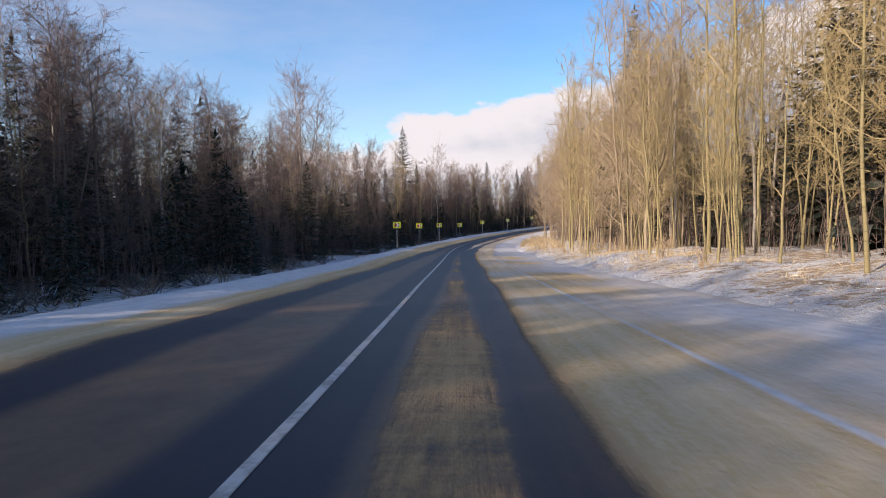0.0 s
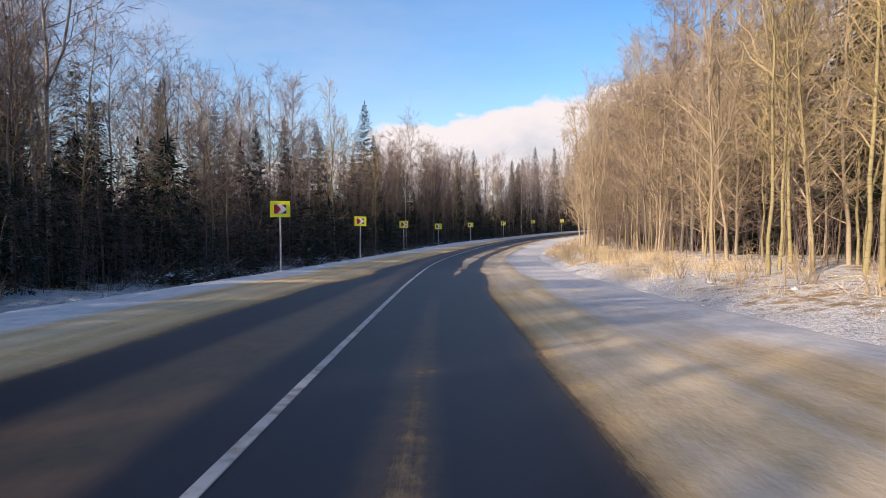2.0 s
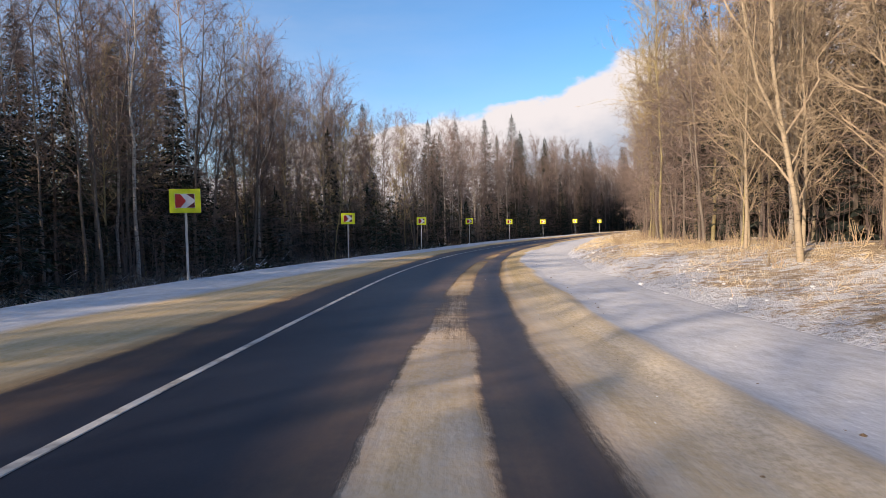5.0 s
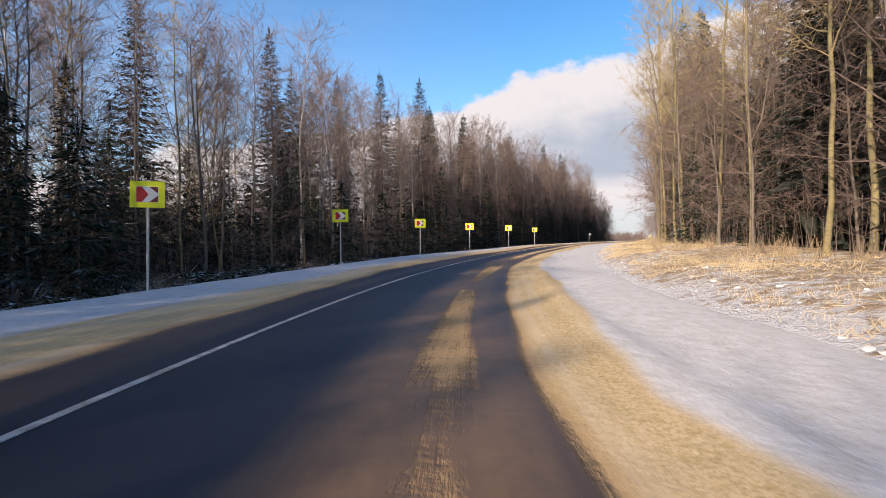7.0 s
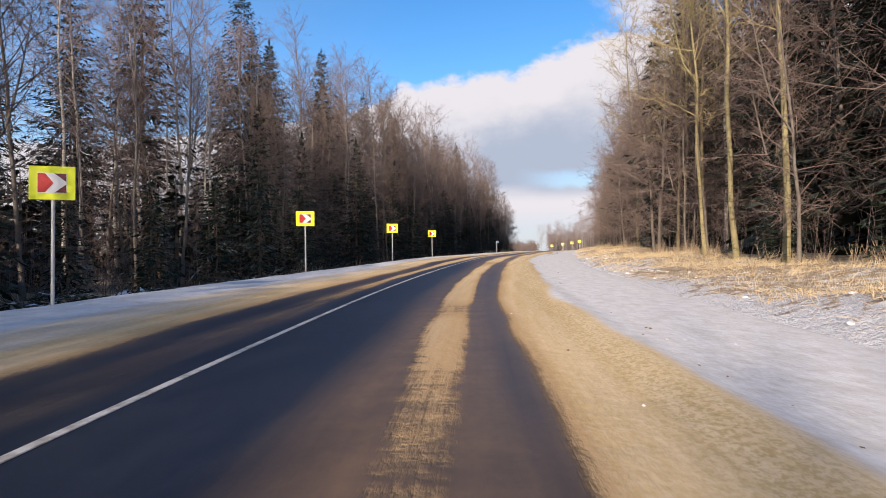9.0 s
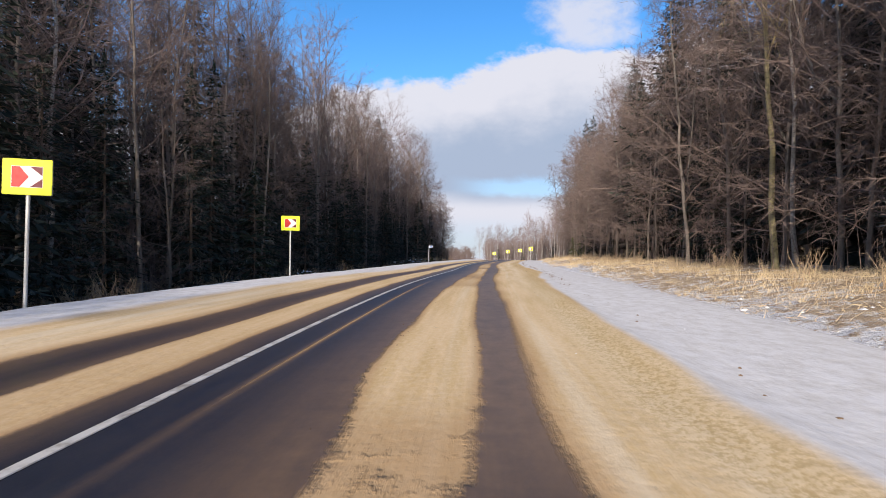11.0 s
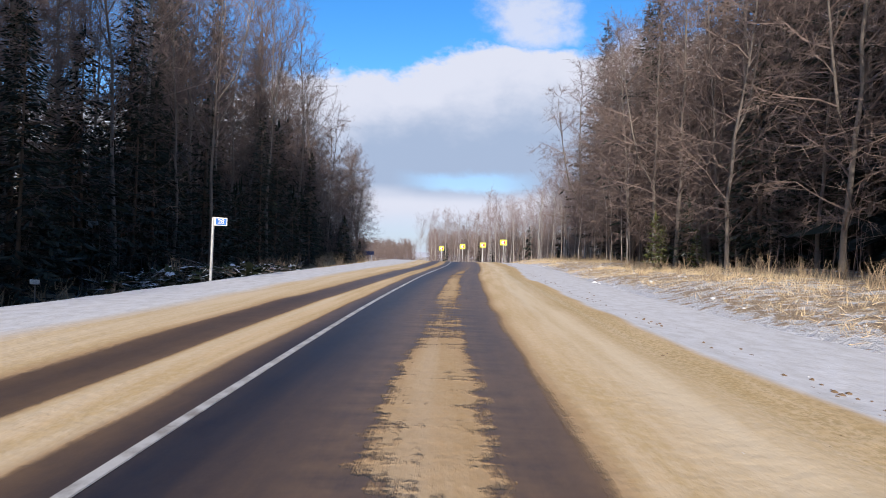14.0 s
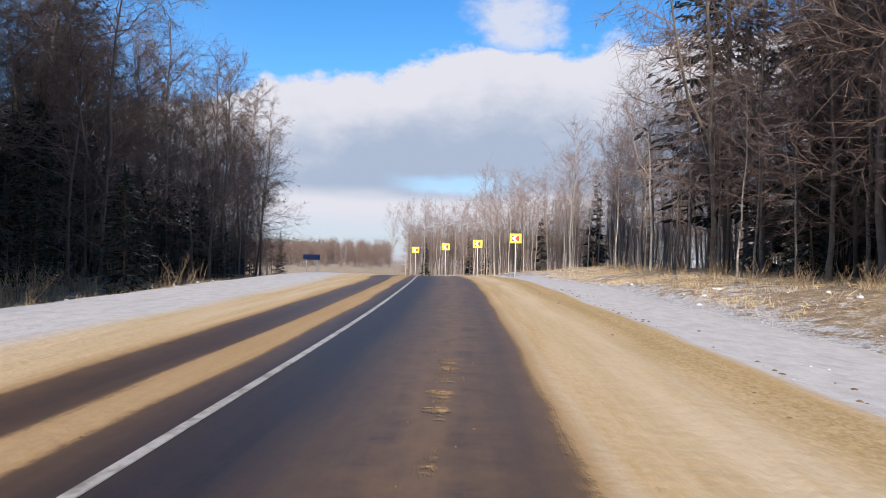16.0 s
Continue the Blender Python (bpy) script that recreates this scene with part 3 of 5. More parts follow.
def build_road():
    s = np.arange(-59.5, 400, 0.9)
    o = np.concatenate([np.arange(-7.6, -5, 0.3), np.arange(-5, 6, 0.1), np.arange(6, 8.3, 0.3)])
    S, O = np.meshgrid(s, o, indexing="ij")
    S, O = S.ravel(), O.ravel()
    x, y, z = on_road(S, O)
    k = {name: np.interp(S, KNOTS, v) for name, v in BANDS.items()}
    wob = (lattice(S, O * 0, 7.0, 11) - 0.5) * 0.35 + (lattice(S, O, 1.7, 12) - 0.5) * 0.18

    def step(v, edge, w):
        t = np.clip((v - edge) / w + 0.5, 0, 1)
        return t * t * (3 - 2 * t)

    def between(lo, hi, w):
        return step(O + wob * 0.5, lo, w) * (1 - step(O - wob * 0.5, hi, w))

    sand = 1 - step(O + wob, k["tar_l"], np.interp(S, [195, 222], [1.2, 0.6]))
    sand = np.maximum(sand, between(k["mid_l"], k["mid_r"], 0.3) * np.interp(S, KNOTS, MID_AMOUNT))
    patch = 0.55 + 0.9 * lattice(S, O * 0 + 3, 3.3, 21)
    sand = np.maximum(sand, between(k["strip_l"], k["strip_r"], 0.4) * np.interp(S, KNOTS, STRIP_AMOUNT) * np.clip(patch, 0, 1.1))
    soft = between(k["strip_l"] - 1.0, k["strip_r"], 0.9) * np.interp(S, [60, 95, 140, 190, 230], [0, 0.3, 0.42, 0.3, 0.05])
    sand = np.maximum(sand, soft * 0.5)
    sand = np.maximum(sand, step(O + wob * 0.6, k["tar_r"], 0.75))
    sand = np.maximum(sand, 0.62 * np.exp(-((O - 0.52) / 0.06) ** 2) * np.interp(S, [205, 211, 224, 230], [0, 1, 1, 0]))
    white = np.maximum(1 - step(O + wob * 1.5, k["white_l"], 1.6), step(O + wob * 1.5, k["white_r"], 0.7))
    early = np.interp(S, [40, 80], [1, 0])
    dirty = 0.36 + 0.5 * (lattice(S, O, 2.6, 61) - 0.5) + 0.35 * step(O, 6.0, 2.0)
    white = np.where(O > 2, white * (1 - early) + early * dirty * step(O, k["tar_r"], 0.6), white)
    white = np.where(O < 0, white * np.interp(S, [60, 110, 150, 175, 200, 230], [1.0, 0.85, 0.8, 0.85, 0.75, 0.72]), white)
    white = np.maximum(white, 0.45 * (1 - step(O + wob, k["tar_l"] - 0.7, 0.9)) * np.interp(S, [140, 160, 200, 222], [0, 1, 1, 0]))
    white = np.maximum(white, early * (0.45 + 0.5 * lattice(S, O * 0, 5.0, 71)) * np.exp(-((O - np.interp(S, [40, 60, 90], [3.72, 3.85, 4.0])) / 0.05) ** 2))      # the edge line, half buried
    white = np.maximum(white, 0.42 * np.where(O > 1.2, 1, 0) * np.interp(S, [46, 60, 105, 150], [0, 1, 1, 0]))
    ridge = 0.05 * np.exp(-((O - k["white_r"] + 0.15) / 0.35) ** 2) + 0.035 * np.exp(-((O - k["tar_r"] - 1.3) / 0.25) ** 2)
    ridge += 0.05 * np.exp(-((O - k["tar_l"] + 1.2) / 0.7) ** 2)
    z = z + bank(S, O) + 0.012 * sand + ridge * np.interp(S, [30, 90], [0.3, 1]) + 0.02 * (lattice(S, O, 0.9, 31) - 0.5) * np.clip(np.abs(O) - 3.2, 0, 1) * 1.6
    z = z + np.interp(O, [-7.6, -6.9, -6.2, -5, 6.4, 7.3, 8.3], [-0.25, -0.08, 0.03, 0.03, 0.03, 0.0, -0.12]) - np.interp(-O, [5.4, 6.2, 7.6], [0, 0.1, 0.36]) * np.interp(S, [272, 302], [1, 0]) + 0.045 * np.clip(-O - 2.5, 0, 3) * np.interp(S, [150, 175, 215], [0.2, 1.3, 0.5])
    n = len(o)
    clod = np.exp(-((O - k["white_r"] + 0.4 + wob) / 0.42) ** 2) * np.interp(S, [60, 100], [0, 1])
    packed = np.exp(-((O - k["tar_r"] - 1.05 + wob * 0.5) / 0.42) ** 2) * np.interp(S, [50, 90], [0.4, 1])
    packed = packed + 0.7 * np.exp(-((O - k["tar_l"] + 0.8 + wob * 0.5) / 0.4) ** 2) * np.interp(S, [190, 225], [0, 1])
    ragged = between(k["strip_l"] - 0.25, k["strip_r"] + 0.3, 0.3) * np.interp(S, [60, 80, 225, 240], [0.25, 0.3, 0.4, 1.0])
    # a thin brown film spreads from the sand over the tar beside it
    even = np.arange(-5, 6, 0.1)
    dust = np.zeros((len(s), n))
    kernel = np.exp(-(np.arange(-12, 13) / 5.0) ** 2)
    grid = sand.reshape(len(s), n)
    for q in range(len(s)):
        line = np.convolve(np.pad(np.interp(even, o, grid[q]), 12, "edge"), kernel / kernel.sum(), "valid")
        dust[q] = np.interp(o, even, line)
    wide = between(k["strip_l"] - 0.6, k["tar_r"] - 0.1, 1.1) * np.interp(S, [60, 95, 135, 165, 190, 230, 300], [0.15, 0.55, 0.75, 0.7, 0.45, 0.35, 0.42])
    worn = between(k["strip_l"] - 0.1, k["strip_r"], 0.35) * np.interp(S, [40, 70, 286, 294], [0.66, 0, 0, 0.8])
    worn = np.maximum(worn, between(k["mid_l"] - 0.25, k["mid_r"] + 0.1, 0.5) * np.interp(S, [40, 70, 230], [0.72, 0.5, 0.3]))
    dust = np.maximum(np.maximum(dust.ravel(), sand * 0.9), np.maximum(wide, worn)) + np.interp(S, [50, 90, 180, 225], [0.0, 0.05, 0.1, 0.34]) + 0.1 * (lattice(S * 0.25, O, 1.0, 81) - 0.5)
    i = (np.arange(len(s) - 1)[:, None] * n + np.arange(n - 1)[None]).ravel()
    me = bpy.data.meshes.new("road")
    me.from_pydata(np.stack([x, y, z], 1).tolist(), [], np.stack([i, i + n, i + n + 1, i + 1], 1).tolist())
    for name, v in (("sand", sand), ("white", white), ("dust", dust), ("clod", clod), ("packed", packed), ("ragged", ragged)):
        me.attributes.new(name, "FLOAT", "POINT").data.foreach_set("value", v.astype(np.float32))
    loop = np.empty(len(me.loops), np.int32)
    me.loops.foreach_get("vertex_index", loop)
    me.uv_layers.new(name="along").data.foreach_set("uv", np.stack([S, O], 1)[loop].astype(np.float32).ravel())
    me.materials.append(M_ROAD)
    me.polygons.foreach_set("use_smooth", [True] * len(me.polygons))
    tagged(new("road", me), "two-lane asphalt road with sanded and snowy shoulders", "road", kind="structure")

    s = np.arange(-59, 399, 0.6)
    v, f = [], []
    for j, (oo, zz) in enumerate(((-0.047, 0.0), (-0.041, 0.006), (0.041, 0.006), (0.047, 0.0))):
        x, y, z = on_road(s, np.full(len(s), oo) + (lattice(s, s * 0, 9.0, 41) - 0.5) * 0.03)
        v.append(np.stack([x, y, z + bank(s, oo) + 0.034 + zz], 1))
    m = len(s)
    for j in range(3):
        for q in range(m - 1):
            f.append((j * m + q, j * m + q + 1, (j + 1) * m + q + 1, (j + 1) * m + q))
    me = bpy.data.meshes.new("road_marking")
    me.from_pydata(np.concatenate(v).tolist(), [], [q[::-1] for q in f])
    me.materials.append(M_LINE)
    tagged(new("road_marking", me), "continuous worn white centre line on the asphalt", "road marking", kind="structure")


build_ground()
build_road()


# ---- trees ----
def wander(rng, h, lean, n=10, amount=0.012):
    """The line of a trunk."""
    t = np.linspace(0, 1, n)
    side = np.cumsum(rng.normal(0, amount * h / math.sqrt(n), (n, 2)), 0)
    side -= side[:1]
    return np.stack([side[:, 0] + lean[0] * h * t ** 1.5, side[:, 1] + lean[1] * h * t ** 1.5, h * t], 1)


def along(pts, u):
    k = u * (len(pts) - 1)
    i = min(int(k), len(pts) - 2)
    return pts[i] + (pts[i + 1] - pts[i]) * (k - i)


def bare_tree(rng, h, r, crown, limbs, spread, rise, branchlets=7, twigs=9, twig=0.010, lean=0.03, fork=0.0, droop=0.0, stout=0.030, top=0.07):
    """A leafless tree as two meshes: the trunk, and the crown of limbs, branches and twigs."""
    wood, fine = Shape(), Shape()
    trunk = wander(rng, h, rng.normal(0, lean, 2), 11, 0.016)
    rad = r * (1 - np.linspace(0, 1, 11)) ** 0.8 + 0.008
    rad[0] *= 1.3
    trunk[0, 2] = -0.25
    wood.tube(trunk, rad, 7)
    stems = [trunk]
    if fork:
        base = along(trunk, fork)
        t = np.linspace(0, 1, 7)[:, None]
        d = np.array([rng.normal(0, 1), rng.normal(0, 1), 0])
        d *= h * 0.13 / (np.linalg.norm(d) + 1e-6)
        second = base + d * np.sqrt(t) + np.array([0, 0, h * (1 - fork) * 0.85]) * t
        wood.tube(second, r * 0.6 * (1 - t[:, 0]) ** 0.8 + 0.006, 5)
        stems.append(second)
    ba, bb, ta, tb = [], [], [], []
    for i in range(limbs):
        u = crown + (1 - crown) * ((i + rng.random()) / limbs) ** 0.9
        if len(stems) > 1 and u > fork and rng.random() < 0.4:
            o = along(stems[1], min((u - fork) / (1 - fork), 0.97))
        else:
            o = along(trunk, min(u, 0.98))
        g = i * 2.4 + rng.normal(0, 0.5)
        low = min(1.0, 0.45 + 3.0 * (u - crown))
        length = (spread * (1.02 - u) ** 0.6 * low + top) * h * rng.uniform(0.55, 1.2)
        e = radians(rise + 28 * (u - crown) + rng.normal(0, 12))
        d = np.array([math.cos(g) * math.cos(e), math.sin(g) * math.cos(e), math.sin(e)])
        t = np.linspace(0, 1, 5)[:, None]
        bend = np.array([0, 0, (0.2 - droop) * length])
        kink = rng.normal(0, 0.05 * length, (5, 3)) * t
        limb = o + d * length * t + bend * t * t + kink
        fine.tube(limb, min(stout, 0.010 * length + 0.006) * (1 - 0.75 * t[:, 0]), 3)
        q = np.array([along(limb, 0.25 + 0.75 * (j + rng.random()) / branchlets) for j in range(branchlets)])
        bd = d + rng.normal(0, 0.75, (branchlets, 3)) + np.array([0, 0, 0.2 - droop])
        bd /= np.linalg.norm(bd, axis=1)[:, None]
        bl = length * rng.uniform(0.3, 0.6, (branchlets, 1)) + 0.25
        ba.append(q)
        bb.append(q + bd * bl)
        k = rng.random((branchlets, twigs, 1))
        s0 = q[:, None] + (bd * bl)[:, None] * (0.1 + 0.9 * k)
        td = bd[:, None] + rng.normal(0, 0.8, (branchlets, twigs, 3)) + np.array([0, 0, 0.15 - 0.8 * droop])
        td /= np.linalg.norm(td, axis=2)[:, :, None]
        ta.append(s0.reshape(-1, 3))
        tb.append((s0 + td * rng.uniform(0.3, 0.95, (branchlets, twigs, 1)) * (0.5 + 0.16 * length)).reshape(-1, 3))
    fine.twigs(np.concatenate(ba), np.concatenate(bb), twig * 1.15)
    fine.hairs(np.concatenate(ta), np.concatenate(tb), twig * 0.9)
    return wood, fine


def spruce_shape(rng, h, width, bare, gap=0.46, sprays=15, per=6, power=0.85, wood_r=None, dense=1.0):
    """A spruce: the trunk, and whorls of sagging boughs with hanging sprays."""
    wood, fine = Shape(), Shape()
    trunk = wander(rng, h, rng.normal(0, 0.008, 2), 8, 0.004)
    trunk[0, 2] = -0.25
    wood.tube(trunk, (wood_r or 0.0085 * h) * (1 - np.linspace(0, 1, 8)) + 0.01, 6)
    z, aa, bb, ss, stick_a, stick_b = bare * h, [], [], [], [], []
    while z < h * 0.985:
        u = z / h
        reach = width * h * (1 - u) ** power * min(1.0, 0.6 + 2.2 * (u - bare)) + 0.12
        n = max(4, int(per * (0.7 + 0.5 * (1 - u))))
        g0 = rng.random() * 6.3
        for k in range(n):
            if rng.random() < 0.08:
                continue
            g = g0 + k * 6.283 / n + rng.normal(0, 0.2)
            L = reach * rng.uniform(0.78, 1.12)
            out = np.array([math.cos(g), math.sin(g), 0])
            c = along(trunk, u) + np.array([0, 0, rng.normal(0, 0.12)])
            tilt = -0.38 + 0.8 * u ** 2
            t = np.linspace(0, 1, 3)[:, None]
            bough = c + out * L * t + np.array([0, 0, 1.0]) * (tilt * L * t + 0.22 * L * t ** 3)
            stick_a.append(bough[0])
            stick_b.append(bough[2])
            m = max(3, int(sprays * (0.35 + 0.65 * (1 - u))))
            q = (0.08 + 0.92 * (np.arange(m) + rng.random(m)) / m)[:, None]
            root = c + out * L * q + np.array([0, 0, 1.0]) * (tilt * L * q + 0.22 * L * q ** 3)
            sgn = np.where(np.arange(m)[:, None] % 2 < 1, -1.0, 1.0)
            cross = np.array([-out[1], out[0], 0])
            d = out * rng.uniform(0.35, 0.9, (m, 1)) + cross * sgn * rng.uniform(0.2, 1.0, (m, 1)) + np.array([0, 0, 1.0]) * rng.uniform(-0.65, 0.05, (m, 1))
            size = (0.2 + 0.19 * L * (1.1 - 0.6 * q)) * rng.uniform(0.7, 1.3, (m, 1)) * dense
            aa.append(root)
            bb.append(root + d * size)
            sd = np.cross(d, rng.normal(0, 0.5, (m, 3)) + np.array([0, 0, 1.0]))
            sd /= np.linalg.norm(sd, axis=1)[:, None] + 1e-6
            ss.append(sd * size * 0.14)
        z += gap * (0.4 + 0.75 * (1 - u)) * rng.uniform(0.8, 1.2)
    wood.twigs(stick_a, stick_b, 0.016)
    aa.append(np.repeat(trunk[-1:], 4, 0) - [[0, 0, 0.5]])
    bb.append(trunk[-1:] + np.array([[0.1, 0, 0.1], [-0.1, 0.05, 0.2], [0, -0.1, 0.3], [0.02, 0.02, 0.5]]))
    ss.append(np.full((4, 3), 0.04))
    fine.blades(np.concatenate(aa), np.concatenate(bb), np.concatenate(ss))
    return wood, fine


class Kind:
    """A kind of tree: some grown patterns, each a thing with its trunk and crown, copied over the plan."""

    def __init__(self, name, label, category, group, shapes, wood, fine, names=("trunk", "crown")):
        self.meshes = [(w.mesh(names[0], wood, True), f.mesh(names[1], fine)) for w, f in shapes]
        self.name, self.label, self.category, self.group, self.names = name, label, category, group, names
        self.first = [None] * len(shapes)

    def plant(self, x, y, pattern, turn, size, stretch=1.0, sink=0.0, label=""):
        pattern %= len(self.meshes)
        place = pose(x, y, height_at(x, y) - sink, 0, 0, turn)
        if self.first[pattern] is None:
            ob = new(self.name)
            for name, me in zip(self.names, self.meshes[pattern]):
                part(name, me, ob)
            tagged(ob, self.label, self.category, self.group)
            ob.matrix_basis = place
            self.first[pattern] = ob
        else:
            ob = copy_thing(self.first[pattern], place)
        ob.matrix_basis = place @ Matrix.Diagonal((size, size, size * stretch, 1))
        if label:
            ob["label"] = label
        return ob


R = np.random.default_rng(7)
birch = Kind("birch_tree", "tall leafless birch with pale bark at the forest edge", "tree", "bare birches of the forest",
             [bare_tree(np.random.default_rng(20 + i), 18.0, 0.10, 0.36, 32, 0.235, 30, 7, 11, 0.0095, lean=0.03, fork=(0, 0.45, 0, 0.6)[i % 4]) for i in range(5)], M_BIRCH, M_TWIG_PALE)
aspen = Kind("aspen_tree", "tall leafless aspen with olive bark in a dense stand", "tree", "bare aspens of the forest",
             [bare_tree(np.random.default_rng(40 + i), 19.0, 0.095, 0.34, 30, 0.19, 28, 7, 11, 0.0095, lean=0.025, fork=(0, 0, 0.5)[i % 3], top=0.06) for i in range(4)], M_ASPEN, M_TWIG_GOLD)
pole = Kind("young_aspen", "slender leafless young aspen with a thin pole-like trunk", "tree", "young aspens at the forest edge",
            [bare_tree(np.random.default_rng(60 + i), 11.0, 0.042, 0.2, 20, 0.11, 42, 5, 9, 0.008, 0.05, top=0.05) for i in range(5)], M_ASPEN, M_TWIG_GOLD)
alder = Kind("alder_tree", "leafless grey-brown alder with long low arching limbs", "tree", "bare alders along the verge",
             [bare_tree(np.random.default_rng(80 + i), 14.0, 0.085, 0.07, 36, 0.25, 28, 8, 13, 0.009, 0.05, fork=(0.3, 0.25, 0.4, 0)[i % 4], droop=0.42, stout=0.032) for i in range(5)], M_GREYBARK, M_TWIG_BROWN)
willow = Kind("goat_willow", "leafless tan goat willow with crooked spreading limbs in sunlight", "tree", "bare willows at the sunlit forest edge",
              [bare_tree(np.random.default_rng(190 + i), 14.0, 0.075, 0.08, 34, 0.22, 40, 8, 12, 0.009, 0.05, fork=(0.25, 0.35, 0.2)[i % 3], droop=0.1, stout=0.034) for i in range(4)], M_TAN, M_TWIG_TAN)
slender = Kind("grey_alder_tree", "tall slender leafless grey alder with dark bark", "tree", "tall bare alders of the shaded forest",
               [bare_tree(np.random.default_rng(90 + i), 19.0, 0.095, 0.30, 34, 0.17, 34, 7, 11, 0.009, lean=0.02, fork=(0, 0.5, 0)[i % 3], top=0.06) for i in range(5)], M_GREYBARK, M_TWIG_BROWN)
spruce = Kind("spruce_tree", "tall dark green spruce with a light dusting of snow", "tree", "tall spruces of the forest",
              [spruce_shape(np.random.default_rng(100 + i), 22.0, (0.225, 0.255, 0.20, 0.235)[i % 4], (0.08, 0.13, 0.18, 0.05)[i % 4], 0.5, 26, 6, 0.95, dense=1.05) for i in range(5)], M_SPRUCEBARK, M_SPRUCE)
fir = Kind("half_grown_spruce", "half-grown dark spruce in the shade of the forest", "tree", "half-grown spruces under the tall trees",
           [spruce_shape(np.random.default_rng(110 + i), 11.0, (0.2, 0.23, 0.18)[i], 0.04, 0.44, 15, 6, 0.95, dense=1.1) for i in range(3)], M_SPRUCEBARK, M_SPRUCE)
young = Kind("young_spruce", "small young spruce with snow lying on its boughs", "tree", "young spruces of the undergrowth",
             [spruce_shape(np.random.default_rng(120 + i), 4.0, 0.25, 0.03, 0.26, 8, 7, 0.9) for i in range(4)], M_SPRUCEBARK, M_YOUNG)
green = Kind("young_spruce", "young yellow-green spruce in the sun at the forest edge", "tree", "young spruces of the undergrowth",
             [spruce_shape(np.random.default_rng(130), 4.0, 0.24, 0.03, 0.24, 9, 7, 0.9)], M_SPRUCEBARK, M_GREEN)


# The forest, stretch by stretch: from, to (metres along), nearest and farthest from the centre line, count, sizes, kind.
def stand(kind, s0, s1, o0, o1, count, lo, hi, power=1.6, stretch=0.12):
    for i in range(count):
        s = s0 + (s1 - s0) * (i + R.random()) / count
        o = o0 + (o1 - o0) * R.random() ** power
        x, y, _ = on_road(s, o)
        kind.plant(float(x), float(y), int(R.integers(8)), float(R.random() * 360), float(R.uniform(lo, hi)), float(R.uniform(1 - stretch, 1 + stretch)))


def left_forest():
    # Trees at s below 0 stand unseen behind the start, to shade the road.
    stand(young, -60, 34, -13, -21, 50, 0.9, 1.7, 1.0, 0.2)
    stand(young, 34, 160, -12, -20, 60, 0.9, 1.6, 1.0, 0.2)
    stand(birch, -50, 8, -16, -30, 30, 0.66, 0.82, 1.0)
    stand(birch, 8, 40, -16, -30, 16, 0.55, 0.68, 1.0)
    stand(birch, 40, 70, -16, -30, 13, 0.6, 0.76, 1.0)
    stand(birch, 70, 105, -16, -30, 15, 0.68, 0.86, 1.0)
    stand(birch, 60, 67, -14, -17, 3, 0.95, 1.05, 1.0)
    stand(birch, 105, 160, -14, -22, 16, 0.6, 0.8, 1.0)
    stand(birch, 160, 230, -12, -24, 12, 0.9, 1.1, 1.2)
    stand(birch, 230, 305, -13, -22, 8, 0.95, 1.15, 1.2)
    stand(alder, 200, 305, -12.5, -20, 14, 0.8, 1.1, 1.0)
    stand(slender, 226, 312, -10.8, -14, 34, 0.75, 1.0, 1.0)
    stand(slender, 226, 312, -13, -26, 44, 0.9, 1.12, 1.0)
    stand(slender, 176, 226, -12, -17, 14, 0.7, 0.95, 1.0)
    stand(slender, -30, 48, -13, -20, 24, 0.46, 0.58, 1.0)
    stand(slender, 48, 150, -13, -20, 34, 0.58, 0.78, 1.0)
    # Evergreens added before the bare front trees, to cast shade on the left verge.
    stand(spruce, 224, 300, -12.8, -16, 3, 0.6, 0.8, 1.0)
    stand(fir, 204, 304, -10.6, -12.4, 30, 0.72, 0.98, 1.0)
    stand(slender, 116, 172, -12, -17, 34, 0.6, 0.78, 1.0)
    stand(fir, 128, 175, -13, -18, 22, 0.55, 0.85, 1.0)
    stand(fir, 240, 312, -12, -15.5, 12, 0.7, 1.0, 1.0)
    stand(alder, 312, 346, -11, -24, 40, 0.7, 1.05, 1.0)
    stand(aspen, -20, 60, -17, -30, 16, 0.5, 0.64, 1.0)
    stand(aspen, 60, 100, -18, -28, 6, 0.65, 0.8, 1.0)
    stand(aspen, 100, 165, -16, -26, 7, 0.5, 0.65, 1.0)
    stand(pole, 0, 90, -13, -20, 26, 0.8, 1.2, 1.0)
    stand(pole, 90, 170, -11, -18, 24, 0.9, 1.4, 1.0)
    stand(fir, -20, 60, -20, -32, 14, 0.9, 1.15, 1.0)
    stand(fir, 60, 105, -18, -32, 8, 0.96, 1.36, 1.0)
    stand(spruce, 60, 105, -22, -32, 4, 0.6, 0.7, 1.0)
    stand(spruce, 105, 165, -18, -32, 9, 0.4, 0.55, 1.0)
    stand(spruce, 165, 235, -15, -28, 9, 0.65, 1.0, 1.0)
    stand(birch, 165, 235, -13, -24, 12, 0.8, 1.05, 1.0)
    stand(spruce, 235, 285, -17, -30, 4, 0.6, 0.8, 1.0)
    stand(spruce, 300, 312, -17, -28, 4, 0.85, 1.1, 1.0)
    stand(birch, 232, 290, -14, -24, 6, 0.85, 1.1, 1.0)
    stand(alder, -10, 60, -13, -19, 18, 0.6, 0.85, 1.0)
    stand(alder, 60, 110, -11.5, -18, 14, 0.55, 0.85, 1.0)
    stand(alder, 110, 160, -12, -18, 10, 0.55, 0.85, 1.0)
    stand(alder, 160, 240, -11, -16, 18, 0.6, 0.95, 1.0)
    stand(alder, 240, 318, -12, -18, 22, 0.7, 1.2, 1.0)
